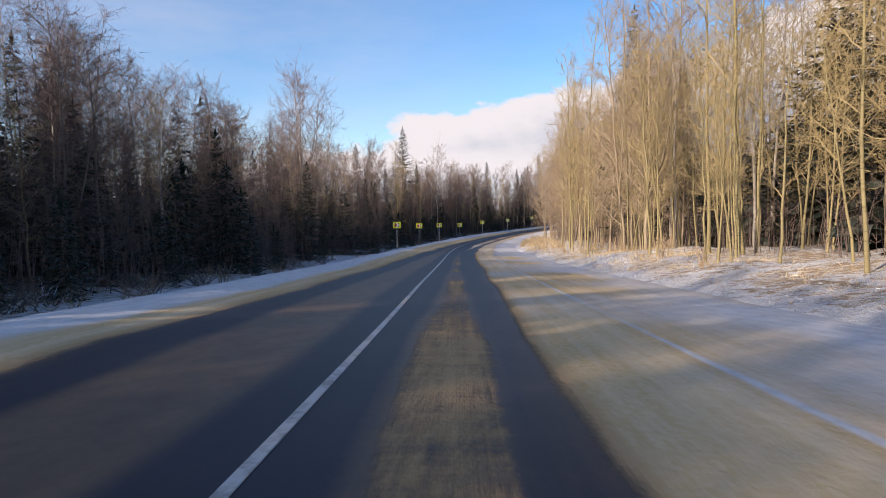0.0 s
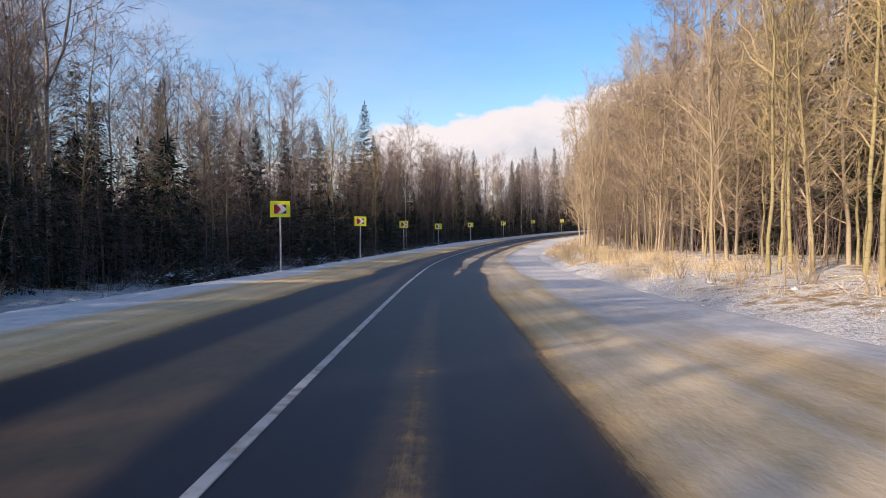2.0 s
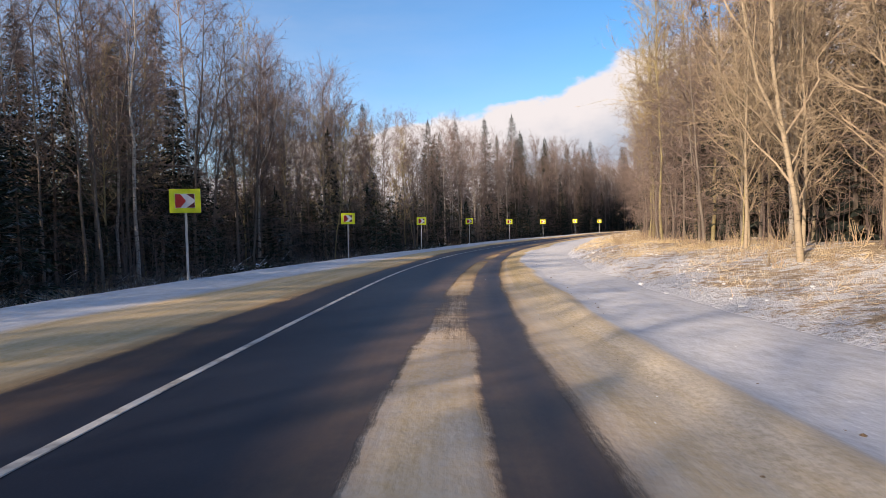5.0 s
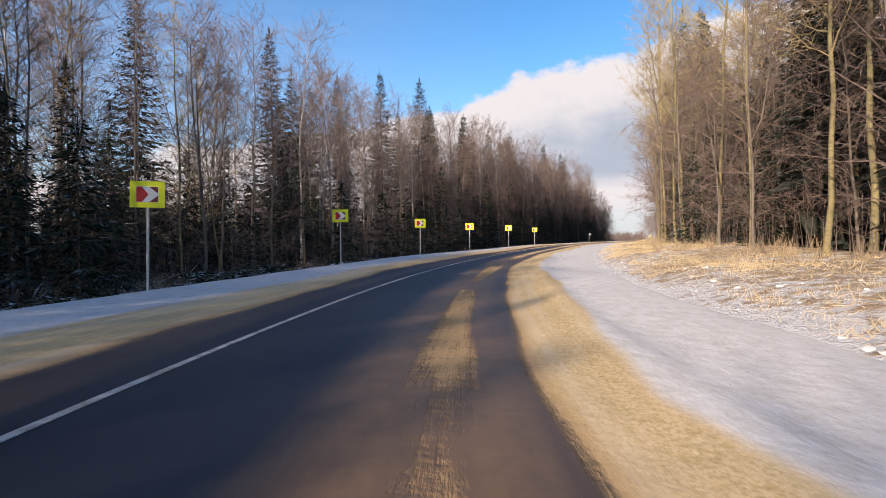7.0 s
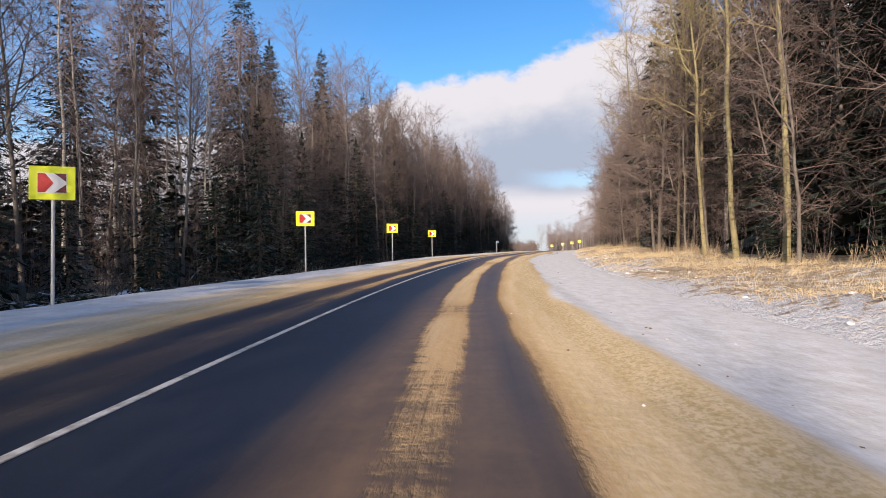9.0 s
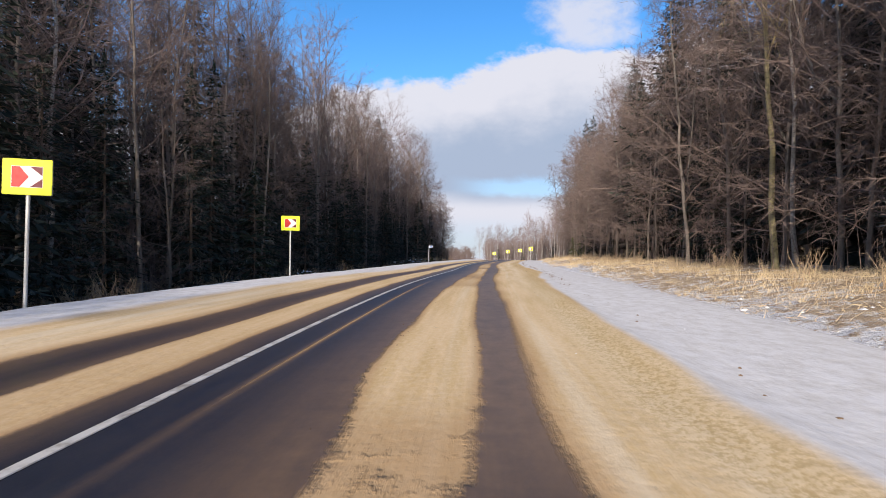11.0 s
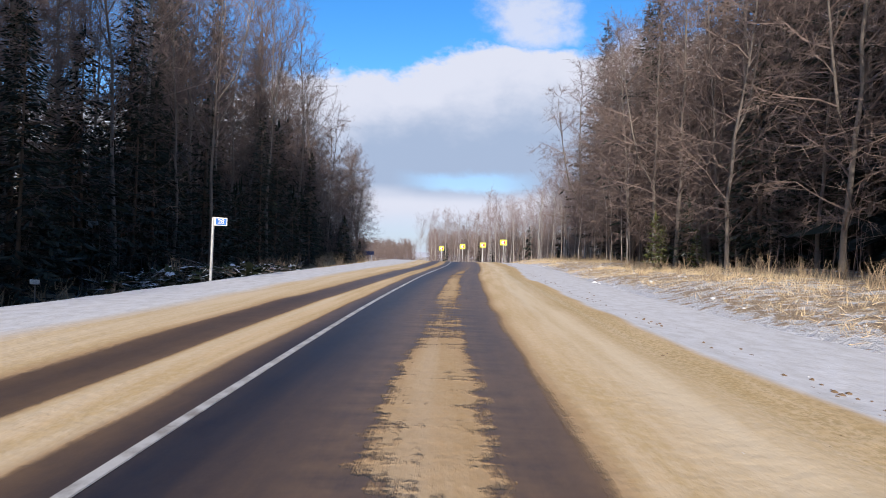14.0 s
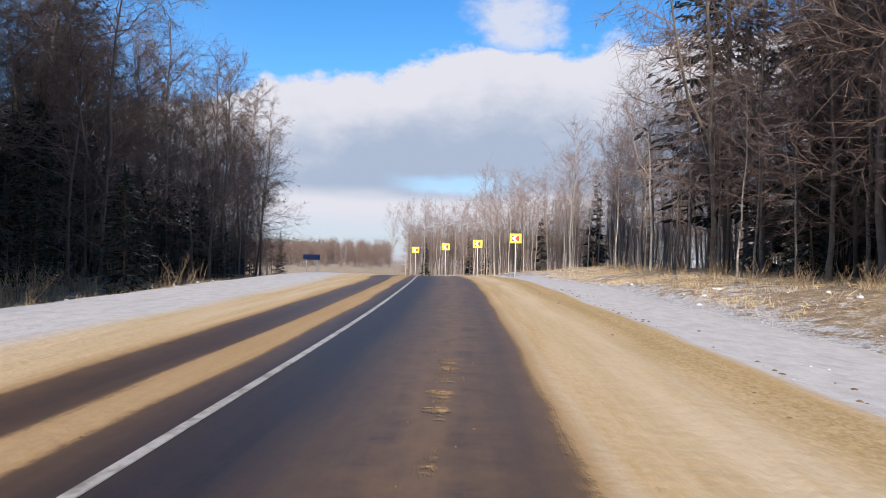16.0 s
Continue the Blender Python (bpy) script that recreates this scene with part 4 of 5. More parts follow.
    stand(alder, 318, 342, -12, -26, 24, 0.75, 1.15, 1.0)
    # Firs added mostly out of view, to cast shade over the road's start.
    stand(fir, -50, 20, -18, -34, 60, 1.15, 1.4, 1.0, 0.05)
    stand(birch, -40, 42, -13.5, -22, 34, 0.52, 0.66, 1.0)
    stand(alder, -30, 42, -12.5, -17, 22, 0.58, 0.75, 1.0)
    # Firs and spruces added as shadow casters for the left half of the road.
    stand(fir, 12, 76, -15, -26, 18, 0.8, 1.08, 1.0, 0.08)
    stand(spruce, 95, 132, -14, -18, 7, 0.5, 0.66, 1.0)
    stand(spruce, 296, 312, -15, -26, 8, 0.5, 0.85, 1.0)
    stand(fir, 322, 342, -14, -26, 14, 0.4, 0.75, 1.0)
    stand(young, 285, 330, -11, -20, 36, 0.6, 1.7, 1.0)
    # Low firs added to shade the left shoulder and darken the forest's foot.
    stand(fir, 5, 30, -14, -20, 10, 0.6, 0.84, 1.0)
    stand(fir, 30, 105, -13, -20, 36, 0.6, 0.9, 1.0)
    stand(fir, 105, 150, -12.5, -18, 14, 0.68, 1.0, 1.0)
    stand(birch, 122, 152, -13, -17, 7, 0.8, 1.0, 1.0)
    stand(alder, 122, 152, -13, -19, 8, 0.9, 1.15, 1.0)
    stand(birch, 20, 105, -18, -30, 16, 0.66, 0.82, 1.0)
    stand(spruce, 228, 262, -17, -28, 3, 1.0, 1.2, 1.0)
    stand(spruce, 205, 252, -16, -26, 5, 0.9, 1.15, 1.0)
    stand(birch, 205, 252, -14, -24, 3, 0.95, 1.1, 1.0)
    stand(alder, 205, 252, -12, -18, 6, 0.9, 1.2, 1.0)
    stand(young, -30, 80, -10, -15, 40, 0.4, 1.1, 1.0)
    stand(fir, 318, 345, -11.5, -16, 18, 0.3, 0.5, 1.0)
    stand(young, 80, 325, -9.8, -18, 110, 0.35, 1.6, 1.3)


def right_forest():
    stand(pole, -5, 62, 10.5, 20, 120, 0.75, 1.35, 1.2, 0.25)
    stand(pole, 62, 125, 13.5, 22, 22, 0.7, 1.25, 1.2, 0.25)
    stand(aspen, -5, 48, 13, 24, 20, 0.8, 1.1, 1.2)
    stand(aspen, 48, 130, 16, 24, 12, 0.8, 1.0, 1.2)
    stand(willow, 34, 130, 11.5, 19, 60, 0.7, 1.1, 1.0)
    stand(birch, 30, 130, 14, 24, 20, 0.8, 1.05, 1.2)
    stand(alder, 66, 125, 13.5, 18, 18, 0.75, 1.05, 1.0)
    stand(spruce, 0, 60, 17, 26, 8, 0.7, 1.0, 1.0)
    stand(spruce, 60, 130, 19, 27, 11, 0.7, 1.0, 1.0)
    stand(aspen, 130, 230, 13, 22, 34, 0.85, 1.2, 1.3)
    stand(alder, 125, 200, 12.5, 18, 24, 0.7, 1.1, 1.2)
    stand(alder, 200, 318, 13, 19, 84, 0.75, 1.2, 1.2)
    stand(birch, 200, 318, 14.5, 22, 22, 0.9, 1.2, 1.0)
    stand(spruce, 130, 195, 17, 26, 16, 0.7, 1.05, 1.0)
    stand(spruce, 195, 318, 16, 25, 34, 0.8, 1.2, 1.0)
    stand(birch, 318, 400, 12, 26, 64, 0.42, 0.75, 1.0)
    stand(birch, 298, 332, 11.5, 15, 22, 0.4, 0.62, 1.0)
    stand(spruce, 284, 318, 17, 24, 7, 1.0, 1.3, 1.0)
    stand(alder, 285, 320, 12.5, 17, 14, 1.05, 1.45, 1.0)
    stand(fir, 200, 318, 14.5, 21, 40, 0.6, 1.15, 1.0)
    stand(young, 130, 318, 13, 20, 50, 0.4, 1.4, 1.0)


left_forest()
right_forest()

# Single trees that stand out against the sky: x, y, height.
for x, y, top, kind, full in ((-12.1, 166.6, 29.3, spruce, 22), (34.3, 208.5, 24.0, spruce, 22), (28.5, 204.5, 19.0, spruce, 22), (58.1, 222.2, 21.6, spruce, 22),
                              (-19.2, 150.3, 22.4, spruce, 22), (-35.2, 139.6, 23.4, spruce, 22), (-24.4, 162.6, 24.0, spruce, 22), (110.4, 281.6, 29.4, spruce, 22), (111.5, 278.5, 19.0, alder, 14), (116.5, 283.0, 18.0, alder, 14),
                              (48.5, 226.4, 23.8, spruce, 22), (51.9, 223.9, 22.6, spruce, 22), (126.5, 295.7, 28.7, spruce, 22), (113.2, 284.6, 27.6, spruce, 22), (92.2, 268.4, 29.1, spruce, 22), (151.0, 258.5, 27.6, spruce, 22),
                              (139.3, 300.5, 16.0, alder, 14)):
    kind.plant(x, y, int(R.integers(8)), float(R.random() * 360), (top - 0.3) / full, 1.0)


for s, o, size in ((290, 11.9, 0.72), (292.5, 13.0, 0.6), (288, 13.4, 0.5)):
    x, y, _ = on_road(s, o)
    green.plant(float(x), float(y), 0, 40.0 * s, size, 1.0)


# ---- deeper woods: simple trees by the hundred ----
class Woods:
    def __init__(self, seed):
        self.wood, self.fine, self.dark, self.rng = Shape(), Shape(), Shape(), np.random.default_rng(seed)

    def spruce(self, x, y, z, h, low=0.03, wide=0.17, n=150):
        rng, foot = self.rng, np.array([x, y, z - 0.3])
        self.wood.tube([foot, foot + [0, 0, h]], [0.15, 0.02], 3)
        u = rng.random(n) ** 1.15
        g = rng.random(n) * 6.283
        w = (wide * h * (1 - u) + 0.2) * rng.uniform(0.6, 1.1, n)
        a = foot + np.stack([0 * u, 0 * u, h * (low + (0.99 - low) * u)], 1)
        out = np.stack([np.cos(g), np.sin(g), -0.45 + 0.5 * u], 1)
        sd = np.stack([-np.sin(g), np.cos(g), rng.normal(0, 0.4, n)], 1) * (0.14 + 0.19 * w)[:, None]
        self.dark.blades(a, a + out * w[:, None], sd)

    def bare(self, x, y, z, h, low=0.3, n=70, girth=0.10):
        rng, foot = self.rng, np.array([x, y, z - 0.3])
        top = foot + [rng.normal(0, 0.6), rng.normal(0, 0.6), h]
        self.wood.tube([foot, foot * 0.5 + top * 0.5 + [rng.normal(0, 0.3), rng.normal(0, 0.3), 0], top], [girth, girth * 0.7, 0.015], 3)
        u = rng.random(n)
        a = foot + (top - foot) * (low + (0.98 - low) * u)[:, None]
        d = rng.normal(0, 1, (n, 3)) + [0, 0, 0.6]
        d /= np.linalg.norm(d, axis=1)[:, None]
        b = a + d * (0.08 * h + 0.16 * h * (1 - u) ** 0.6 * rng.random(n))[:, None]
        self.fine.hairs(a, b, 0.022)
        for _ in range(4):
            q = a + (b - a) * (0.2 + 0.8 * rng.random((n, 1)))
            self.fine.hairs(q, q + (d + rng.normal(0, 0.8, (n, 3))) * rng.uniform(0.3, 1.0, (n, 1)), 0.013)

    def done(self, label, wood, fine):
        woods = new("deep_woods")
        part("trunks", self.wood.mesh("trunks", wood), woods)
        part("bare_branches", self.fine.mesh("bare_branches", fine), woods)
        part("spruce_boughs", self.dark.mesh("spruce_boughs", M_SPRUCE), woods)
        tagged(woods, label, "forest", kind="stuff")


def deep_woods():
    w = Woods(5)
    rng = w.rng
    # Left rows with evergreen 1.0 are added as dark backing for the shaded forest.
    for s0, s1, o0, o1, count, evergreen, lo, hi in ((-60, 20, -26, -95, 260, 0.5, 9.5, 12.5), (20, 100, -28, -95, 260, 0.4, 8.5, 11.5), (100, 165, -28, -80, 180, 0.3, 7, 9.5), (165, 235, -24, -70, 160, 0.25, 7.5, 10.5), (235, 342, -22, -60, 200, 0.3, 9, 14),
                                                     (-60, 165, -17, -48, 900, 1.0, 4.5, 8), (165, 342, -15, -50, 620, 1.0, 3.5, 7.5),
                                                     (-60, 40, -22, -60, 160, 1.0, 8, 12), (150, 320, 17, 40, 300, 1.0, 8, 15),
                                                     (-60, 130, 22, 55, 330, 0.5, 13, 17), (130, 322, 21, 55, 460, 0.75, 15, 22), (-20, 325, 17, 40, 420, 1.0, 3, 8), (325, 398, 20, 75, 460, 0.03, 7, 12)):
        s, o = rng.uniform(s0, s1, count), o0 + (o1 - o0) * rng.random(count) ** 1.4
        x, y, _ = on_road(s, o)
        z, s2, o2 = ground_height(x, y)
        for q in range(count):
            if abs(o2[q]) < abs(o0) - 2:
                continue
            h = rng.uniform(lo, hi)
            if evergreen == 1.0:
                w.spruce(x[q], y[q], z[q], h, 0.0, 0.27, 90)
            elif rng.random() < evergreen:
                w.spruce(x[q], y[q], z[q], h)
            else:
                w.bare(x[q], y[q], z[q], h)
    w.done("mixed bare and evergreen woods behind the forest edge", M_GREYBARK, M_TWIG_BROWN)
    w = Woods(9)
    rng = w.rng
    for x0, x1, y0, y1, count, evergreen, lo, hi in ((185, 330, 330, 480, 520, 0.0, 8, 14), (215, 330, 400, 560, 300, 0.0, 8, 12), (185, 250, 400, 540, 300, 0.0, 8, 14), (165, 265, 385, 540, 420, 0.0, 8, 13), (140, 160, 322, 420, 90, 0.0, 3, 6)):
        x, y = rng.uniform(x0, x1, count), rng.uniform(y0, y1, count)
        z, s2, o2 = ground_height(x, y)
        for q in range(count):
            way, gone = math.degrees(math.atan2(x[q] - 115, y[q] - 246)), math.hypot(x[q] - 115, y[q] - 246)
            open_field = way < 42.4 and (gone < 165 or way > 40.8)          # a clearing where the road goes on
            if abs(o2[q]) > 12 and not open_field:
                if rng.random() < evergreen:
                    w.spruce(x[q], y[q], z[q], rng.uniform(lo, hi))
                else:
                    w.bare(x[q], y[q], z[q], rng.uniform(lo, hi) * (0.62 if way < 41 else 1.0), 0.05, 95, 0.05)
    w.done("hazy leafless trees beyond the next bend", M_TWIG_PALE, M_TWIG_BROWN)


deep_woods()


def thicket():
    """Thin upright brush that fills the forest's foot on both sides."""
    sh, rng = Shape(), np.random.default_rng(13)
    for s0, s1, o0, o1, count, lo, hi in ((-20, 130, 12.5, 26, 3000, 1.5, 5.0), (130, 318, 13, 26, 3800, 1.0, 5.0), (-40, 100, -12, -30, 10000, 1.5, 7.0), (100, 343, -10.5, -26, 11000, 1.0, 5.5), (318, 398, 12, 30, 700, 0.8, 3.0)):
        s, o = rng.uniform(s0, s1, count), o0 + (o1 - o0) * rng.random(count)
        x, y, _ = on_road(s, o)
        z = ground_height(x, y)[0]
        h = rng.uniform(lo, hi, count) * rng.uniform(0.5, 1.0, count)
        a = np.stack([x, y, z - 0.1], 1)
        b = a + np.concatenate([rng.normal(0, 0.12, (count, 2)), np.ones((count, 1))], 1) * h[:, None]
        sh.twigs(a, b, 0.014)
        for _ in range(6):
            q = a + (b - a) * rng.uniform(0.25, 1.0, (count, 1))
            d = np.concatenate([rng.normal(0, 0.6, (count, 2)), rng.uniform(0.2, 1.0, (count, 1))], 1)
            sh.hairs(q, q + d * (0.3 * h[:, None]), 0.008)
    tagged(new("thicket", sh.mesh("thicket", M_TWIG_BROWN)), "thin leafless brush along the foot of the forest", "undergrowth", kind="stuff")


thicket()


# ---- road signs ----
def chevron_sign(way, rise=0.0):
    """A bend marker: post, broad yellow board, white panel with red arrow fields. way: 1 points to the right, -1 to the left; rise: added height."""
    sign = new("chevron_sign")
    mid = 2.68 + rise
    tube = Shape()
    tube.tube([(0, 0.05, -0.9), (0, 0.05, 1.5), (0, 0.05, mid + 0.33)], [0.038, 0.038, 0.038], 12, tip=False)
    part("post", tube.mesh("post", M_STEEL, True), sign, "galvanised steel post")
    part("post_cap", box((0.085, 0.085, 0.012), (0, 0.05, mid + 0.336), 0.004), sign, "", M_STEEL)
    part("board", box((0.88, 0.022, 0.72), (0, -0.012, mid), 0.010), sign, "fluorescent yellow-green board", M_YELLOW)
    for z in (mid - 0.18, mid + 0.18):
        part("bracket", box((0.16, 0.10, 0.04), (0, 0.045, z), 0.005), sign, "", M_STEEL)
    for x in (-0.43, 0.43):
        part("rim", box((0.018, 0.05, 0.72), (x, 0.02, mid), 0.004), sign, "grey folded metal rim", M_GREY)
    part("panel", box((0.56, 0.008, 0.43), (0, -0.027, mid), 0.002), sign, "white reflective panel", M_WHITE)
    w, h = 0.27, 0.205
    for mat, outline in ((M_RED, [(-w, -h), (-0.13, -h), (0.03, 0), (-0.13, h), (-w, h)]), (M_MAROON, [(0.05, h), (w, h), (w, 0.03)]), (M_MAROON, [(0.05, -h), (w, -0.03), (w, -h)])):
        pts = [(x * way, z) for x, z in outline]
        part("arrow_field", plate(pts, 0.005, (0, -0.030, mid)), sign, "red reflective film" if mat is M_RED else "dirty dark red film", mat)
    return sign


def facing(x, y, toward, lean=0.0, z=None):
    """A pose whose front (-y) looks back along the road to the point 'toward' metres before it."""
    s, o, _ = along_across(x, y)
    px, py, _ = on_road(s[0] - toward, 1.5)
    return pose(x, y, height_at(x, y) if z is None else z, 0, lean, math.degrees(math.atan2(px - x, -(py - y))))


first = None
for x, y, z, lean in ((-5.81, 62.46, 0.63, 0.5), (-4.04, 79.8, 0.08, 1.4), (-1.24, 95.22, -0.25, 0.3), (2.65, 110.28, -0.6, 0.0), (8.34, 130.23, -0.58, 0.6), (15.67, 145.13, -0.46, 1.2),
                      (24.08, 160.29, -0.22, 0.4), (33.25, 173.11, -0.12, 0.9), (43.36, 185.85, 0.03, 0.2), (55.38, 199.77, 0.28, 0.5), (66.98, 212.69, 0.37, 0.0)):
    m = facing(x, y, 26, lean, z)
    if first is None:
        first = tagged(chevron_sign(1), "yellow bend marker with red and white chevron on steel post", "road sign", "bend markers along the outside of the curve")
        first.matrix_basis = m
    else:
        copy_thing(first, m)
first = None
for x, y, z in ((151.2, 273.8, 0.58), (157.6, 283.1, 0.33), (162.5, 292.0, 0.13), (166.4, 301.0, -0.22)):
    m = facing(x, y, 40, 0, z)
    if first is None:
        first = tagged(chevron_sign(-1, 0.3), "yellow bend marker of the next curve on steel post", "road sign", "bend markers of the next curve")
        first.matrix_basis = m
    else:
        copy_thing(first, m)


def kilometre_post():
    post = new("kilometre_post")
    tube = Shape()
    tube.tube([(0, 0, -0.6), (0, 0, 1.3), (0, 0, 2.65)], [0.045, 0.045, 0.045], 12, tip=False)
    part("post", tube.mesh("post", M_STEEL, True), post, "pale painted steel post")
    part("plate_frame", box((0.40, 0.03, 0.26), (0.23, -0.02, 2.51), 0.006), post, "white plate with a rim", M_WHITE)
    part("plate", box((0.32, 0.01, 0.20), (0.245, -0.038, 2.51), 0.003), post, "blue plate with white figures", M_BLUE)
    cu = bpy.data.curves.new("figures", "FONT")
    cu.body, cu.size, cu.align_x, cu.align_y, cu.extrude = "28", 0.2, "CENTER", "CENTER", 0.003
    tmp = new("figures", cu)
    me = bpy.data.meshes.new_from_object(tmp)
    bpy.data.objects.remove(tmp)
    me.transform(pose(0.245, -0.046, 2.51, 90, 0, 0))
    me.materials.clear()
    me.materials.append(M_WHITE)
    part("figures", me, post, "white figures")
    return tagged(post, "leaning kilometre post with a blue plate reading 28", "road sign")


m = facing(98.3, 242.0, 30, 0.8, 0.25)
kilometre_post().matrix_basis = m


def direction_sign():
    """A wide sign seen from far off: two posts, a dark panel with a folded rim."""
    sign = new("direction_sign")
    for x in (-0.7, 0.7):
        tube = Shape()
        tube.tube([(x, 0.06, -0.5), (x, 0.06, 1.5), (x, 0.06, 2.9)], [0.045, 0.045, 0.045], 10, tip=False)
        part("post", tube.mesh("post", M_STEEL, True), sign, "galvanised steel post")
    part("panel", box((2.3, 0.03, 0.75), (0, 0, 2.55), 0.01), sign, "dark blue sign panel", M_NAVY)
    for z in (2.19, 2.91):
        part("rim", box((2.3, 0.05, 0.03), (0, 0.0, z), 0.005), sign, "grey folded metal rim", M_GREY)
    return tagged(sign, "wide dark blue direction sign on two steel posts", "road sign")


direction_sign().matrix_basis = pose(160.3, 315.0, -1.0, 0, 0, -48)


def marker_post():
    post = new("marker_post")
    tube = Shape()
    tube.tube([(0, 0, -0.3), (0, 0, 0.5), (0, 0, 0.95)], [0.07, 0.07, 0.06], 10)
    part("body", tube.mesh("body", M_WHITE, True), post, "white plastic body")
    part("band", box((0.10, 0.16, 0.14), (0, 0, 0.78), 0.01, Matrix.Rotation(0.12, 4, "X")), post, "black band", M_GREY)
    return tagged(post, "white roadside marker post standing in the snow", "marker post", "marker posts beyond the trees")


for x, y in ((159.4, 313.0), (160.1, 312.3)):
    marker_post().matrix_basis = pose(x, y, height_at(x, y) + 0.15, 0, 0, 40)


def stake_marker(height, wide, tall, sheet, label):
    """A small weathered plate on a thin stake at the edge of the trees."""
    post = new("marker_sign")
    tube = Shape()
    tube.tube([(0, 0.02, -0.3), (0, 0.02, 0.5 * height), (0, 0.02, height)], [0.02, 0.02, 0.018], 8, tip=False)
    part("stake", tube.mesh("stake", M_GREYBARK, True), post, "thin grey wooden stake")
    mid = height - 0.5 * tall
    part("plate", box((wide, 0.012, tall), (0, 0, mid), 0.004), post, "", sheet)
    for k, wd in ((0.2, 0.6), (-0.2, 0.48)):
        part("writing", box((wd * wide, 0.004, 0.12 * tall), (0, -0.008, mid + k * tall), 0.001), post, "dark bar of unreadable writing", M_GREY)
    return tagged(post, label, "marker sign")


stake_marker(1.45, 0.46, 0.44, M_FADED, "small faded yellow marker plate on a stake among the trees").matrix_basis = pose(-20.78, 81.84, height_at(-20.78, 81.84), 0, 0, 12)
stake_marker(1.15, 0.28, 0.13, M_WHITE, "small pale marker plate on a stake in the snow").matrix_basis = pose(93.73, 242.54, height_at(93.73, 242.54), 0, 0, -48)


# ---- verge: grass, weeds, brush ----
def grass_field():
    sh, rng = Shape(), np.random.default_rng(3)
    a, b, w = [], [], []
    for s0, s1, o0, o1, count, h0, h1, clump in ((20, 130, 7.8, 13, 700, 0.12, 0.4, 18), (130, 330, 8.1, 14, 3600, 0.08, 0.28, 20), (120, 330, 10, 13.8, 1600, 0.12, 0.34, 16), (60, 106, 8.0, 12, 420, 0.2, 0.6, 24), (305, 316, -9.4, -12, 30, 0.7, 1.5, 26), (255, 262, -9.0, -10.5, 10, 0.5, 1.2, 14),
                                                 (255, 330, -7.8, -11, 420, 0.12, 0.4, 18), (-10, 30, 6.9, 12, 120, 0.15, 0.4, 14), (320, 395, 8, 16, 260, 0.2, 0.5, 14), (310, 395, -8, -22, 160, 0.2, 0.5, 14)):
        s, o = rng.uniform(s0, s1, count), o0 + (o1 - o0) * rng.random(count)
        keep = lattice(s, o * 2, 4.0, 51) > 0.35
        s, o = s[keep], o[keep]
        x, y, _ = on_road(s, o)
        z = ground_height(x, y)[0]
        for q in range(len(s)):
            n = int(clump * rng.uniform(0.5, 1.3))
            p = np.array([x[q], y[q], z[q] - 0.05]) + np.concatenate([rng.normal(0, 0.16, (n, 2)), np.zeros((n, 1))], 1)
            d = np.concatenate([rng.normal(0, 0.45, (n, 2)), np.ones((n, 1))], 1)
            h = rng.uniform(h0, h1, (n, 1)) * rng.uniform(0.6, 1.2)
            a.append(p)
            b.append(p + d * h)
    a, b = np.concatenate(a), np.concatenate(b)
    sh.hairs(a, b, 0.006)
    tagged(new("dry_grass", sh.mesh("dry_grass", M_STRAW)), "tufts of dry straw-coloured grass poking through the snow", "grass", kind="stuff")


def straw_litter():
    """Flattened straw, leaves and twigs that lie over the snow of the verge."""
    rng = np.random.default_rng(23)
    for name, label, mat, thick, rows in (("straw_litter", "flattened dry straw lying over the snow of the verge", M_STRAW, 0.007, ((20, 110, 7.9, 14, 9000), (110, 335, 7.7, 14.5, 42000), (250, 345, -7.6, -12, 9000), (-20, 60, 7.6, 12, 2500))),
                                          ("twig_litter", "dark twigs and leaf litter strewn over the verge", M_WEED, 0.006, ((20, 335, 7.9, 15, 16000), (-20, 345, -7.6, -13, 13000)))):
        sh = Shape()
        for s0, s1, o0, o1, count in rows:
            s, o = rng.uniform(s0, s1, count), o0 + (o1 - o0) * rng.random(count) ** 0.8
            keep = lattice(s, o * 2, 2.3, 57) + 0.35 * lattice(s, o, 0.8, 58) > rng.uniform(0.35, 0.85, count)
            x, y, _ = on_road(s[keep], o[keep])
            z = ground_height(x, y)[0]
            m = len(x)
            a = np.stack([x, y, z + rng.uniform(0.0, 0.05, m)], 1)
            d = np.concatenate([rng.normal(0, 1, (m, 2)), rng.uniform(0.0, 0.9, (m, 1))], 1)
            d /= np.linalg.norm(d, axis=1)[:, None]
            sh.hairs(a, a + d * rng.uniform(0.08, 0.34, (m, 1)), thick)
        tagged(new(name, sh.mesh(name, mat)), label, "litter", kind="stuff")


def bush_shape(rng, h, stems, spread, twigs=5):
    wood, fine = Shape(), Shape()
    ta, tb = [], []
    for i in range(stems):
        g = rng.random() * 6.283
        t = np.linspace(0, 1, 5)[:, None]
        tip = np.array([math.cos(g), math.sin(g), 0]) * spread * rng.uniform(0.2, 1.0)
        hh = h * rng.uniform(0.5, 1.1)
        stem = np.array([rng.normal(0, 0.12), rng.normal(0, 0.12), -0.1]) + tip * t ** 1.3 + np.array([0, 0, hh]) * t + rng.normal(0, 0.03, (5, 3)) * t
        wood.tube(stem, 0.014 * (1 - 0.8 * t[:, 0]) + 0.002, 3)
        for j in range(twigs):
            q = along(stem, rng.uniform(0.3, 1.0))
            d = rng.normal(0, 0.5, 3) + tip / (spread + 1e-6) * 0.4 + np.array([0, 0, 0.7])
            ta.append(q)
            tb.append(q + d / np.linalg.norm(d) * rng.uniform(0.15, 0.5) * hh * 0.5)
    fine.twigs(ta, tb, 0.005)
    return wood, fine


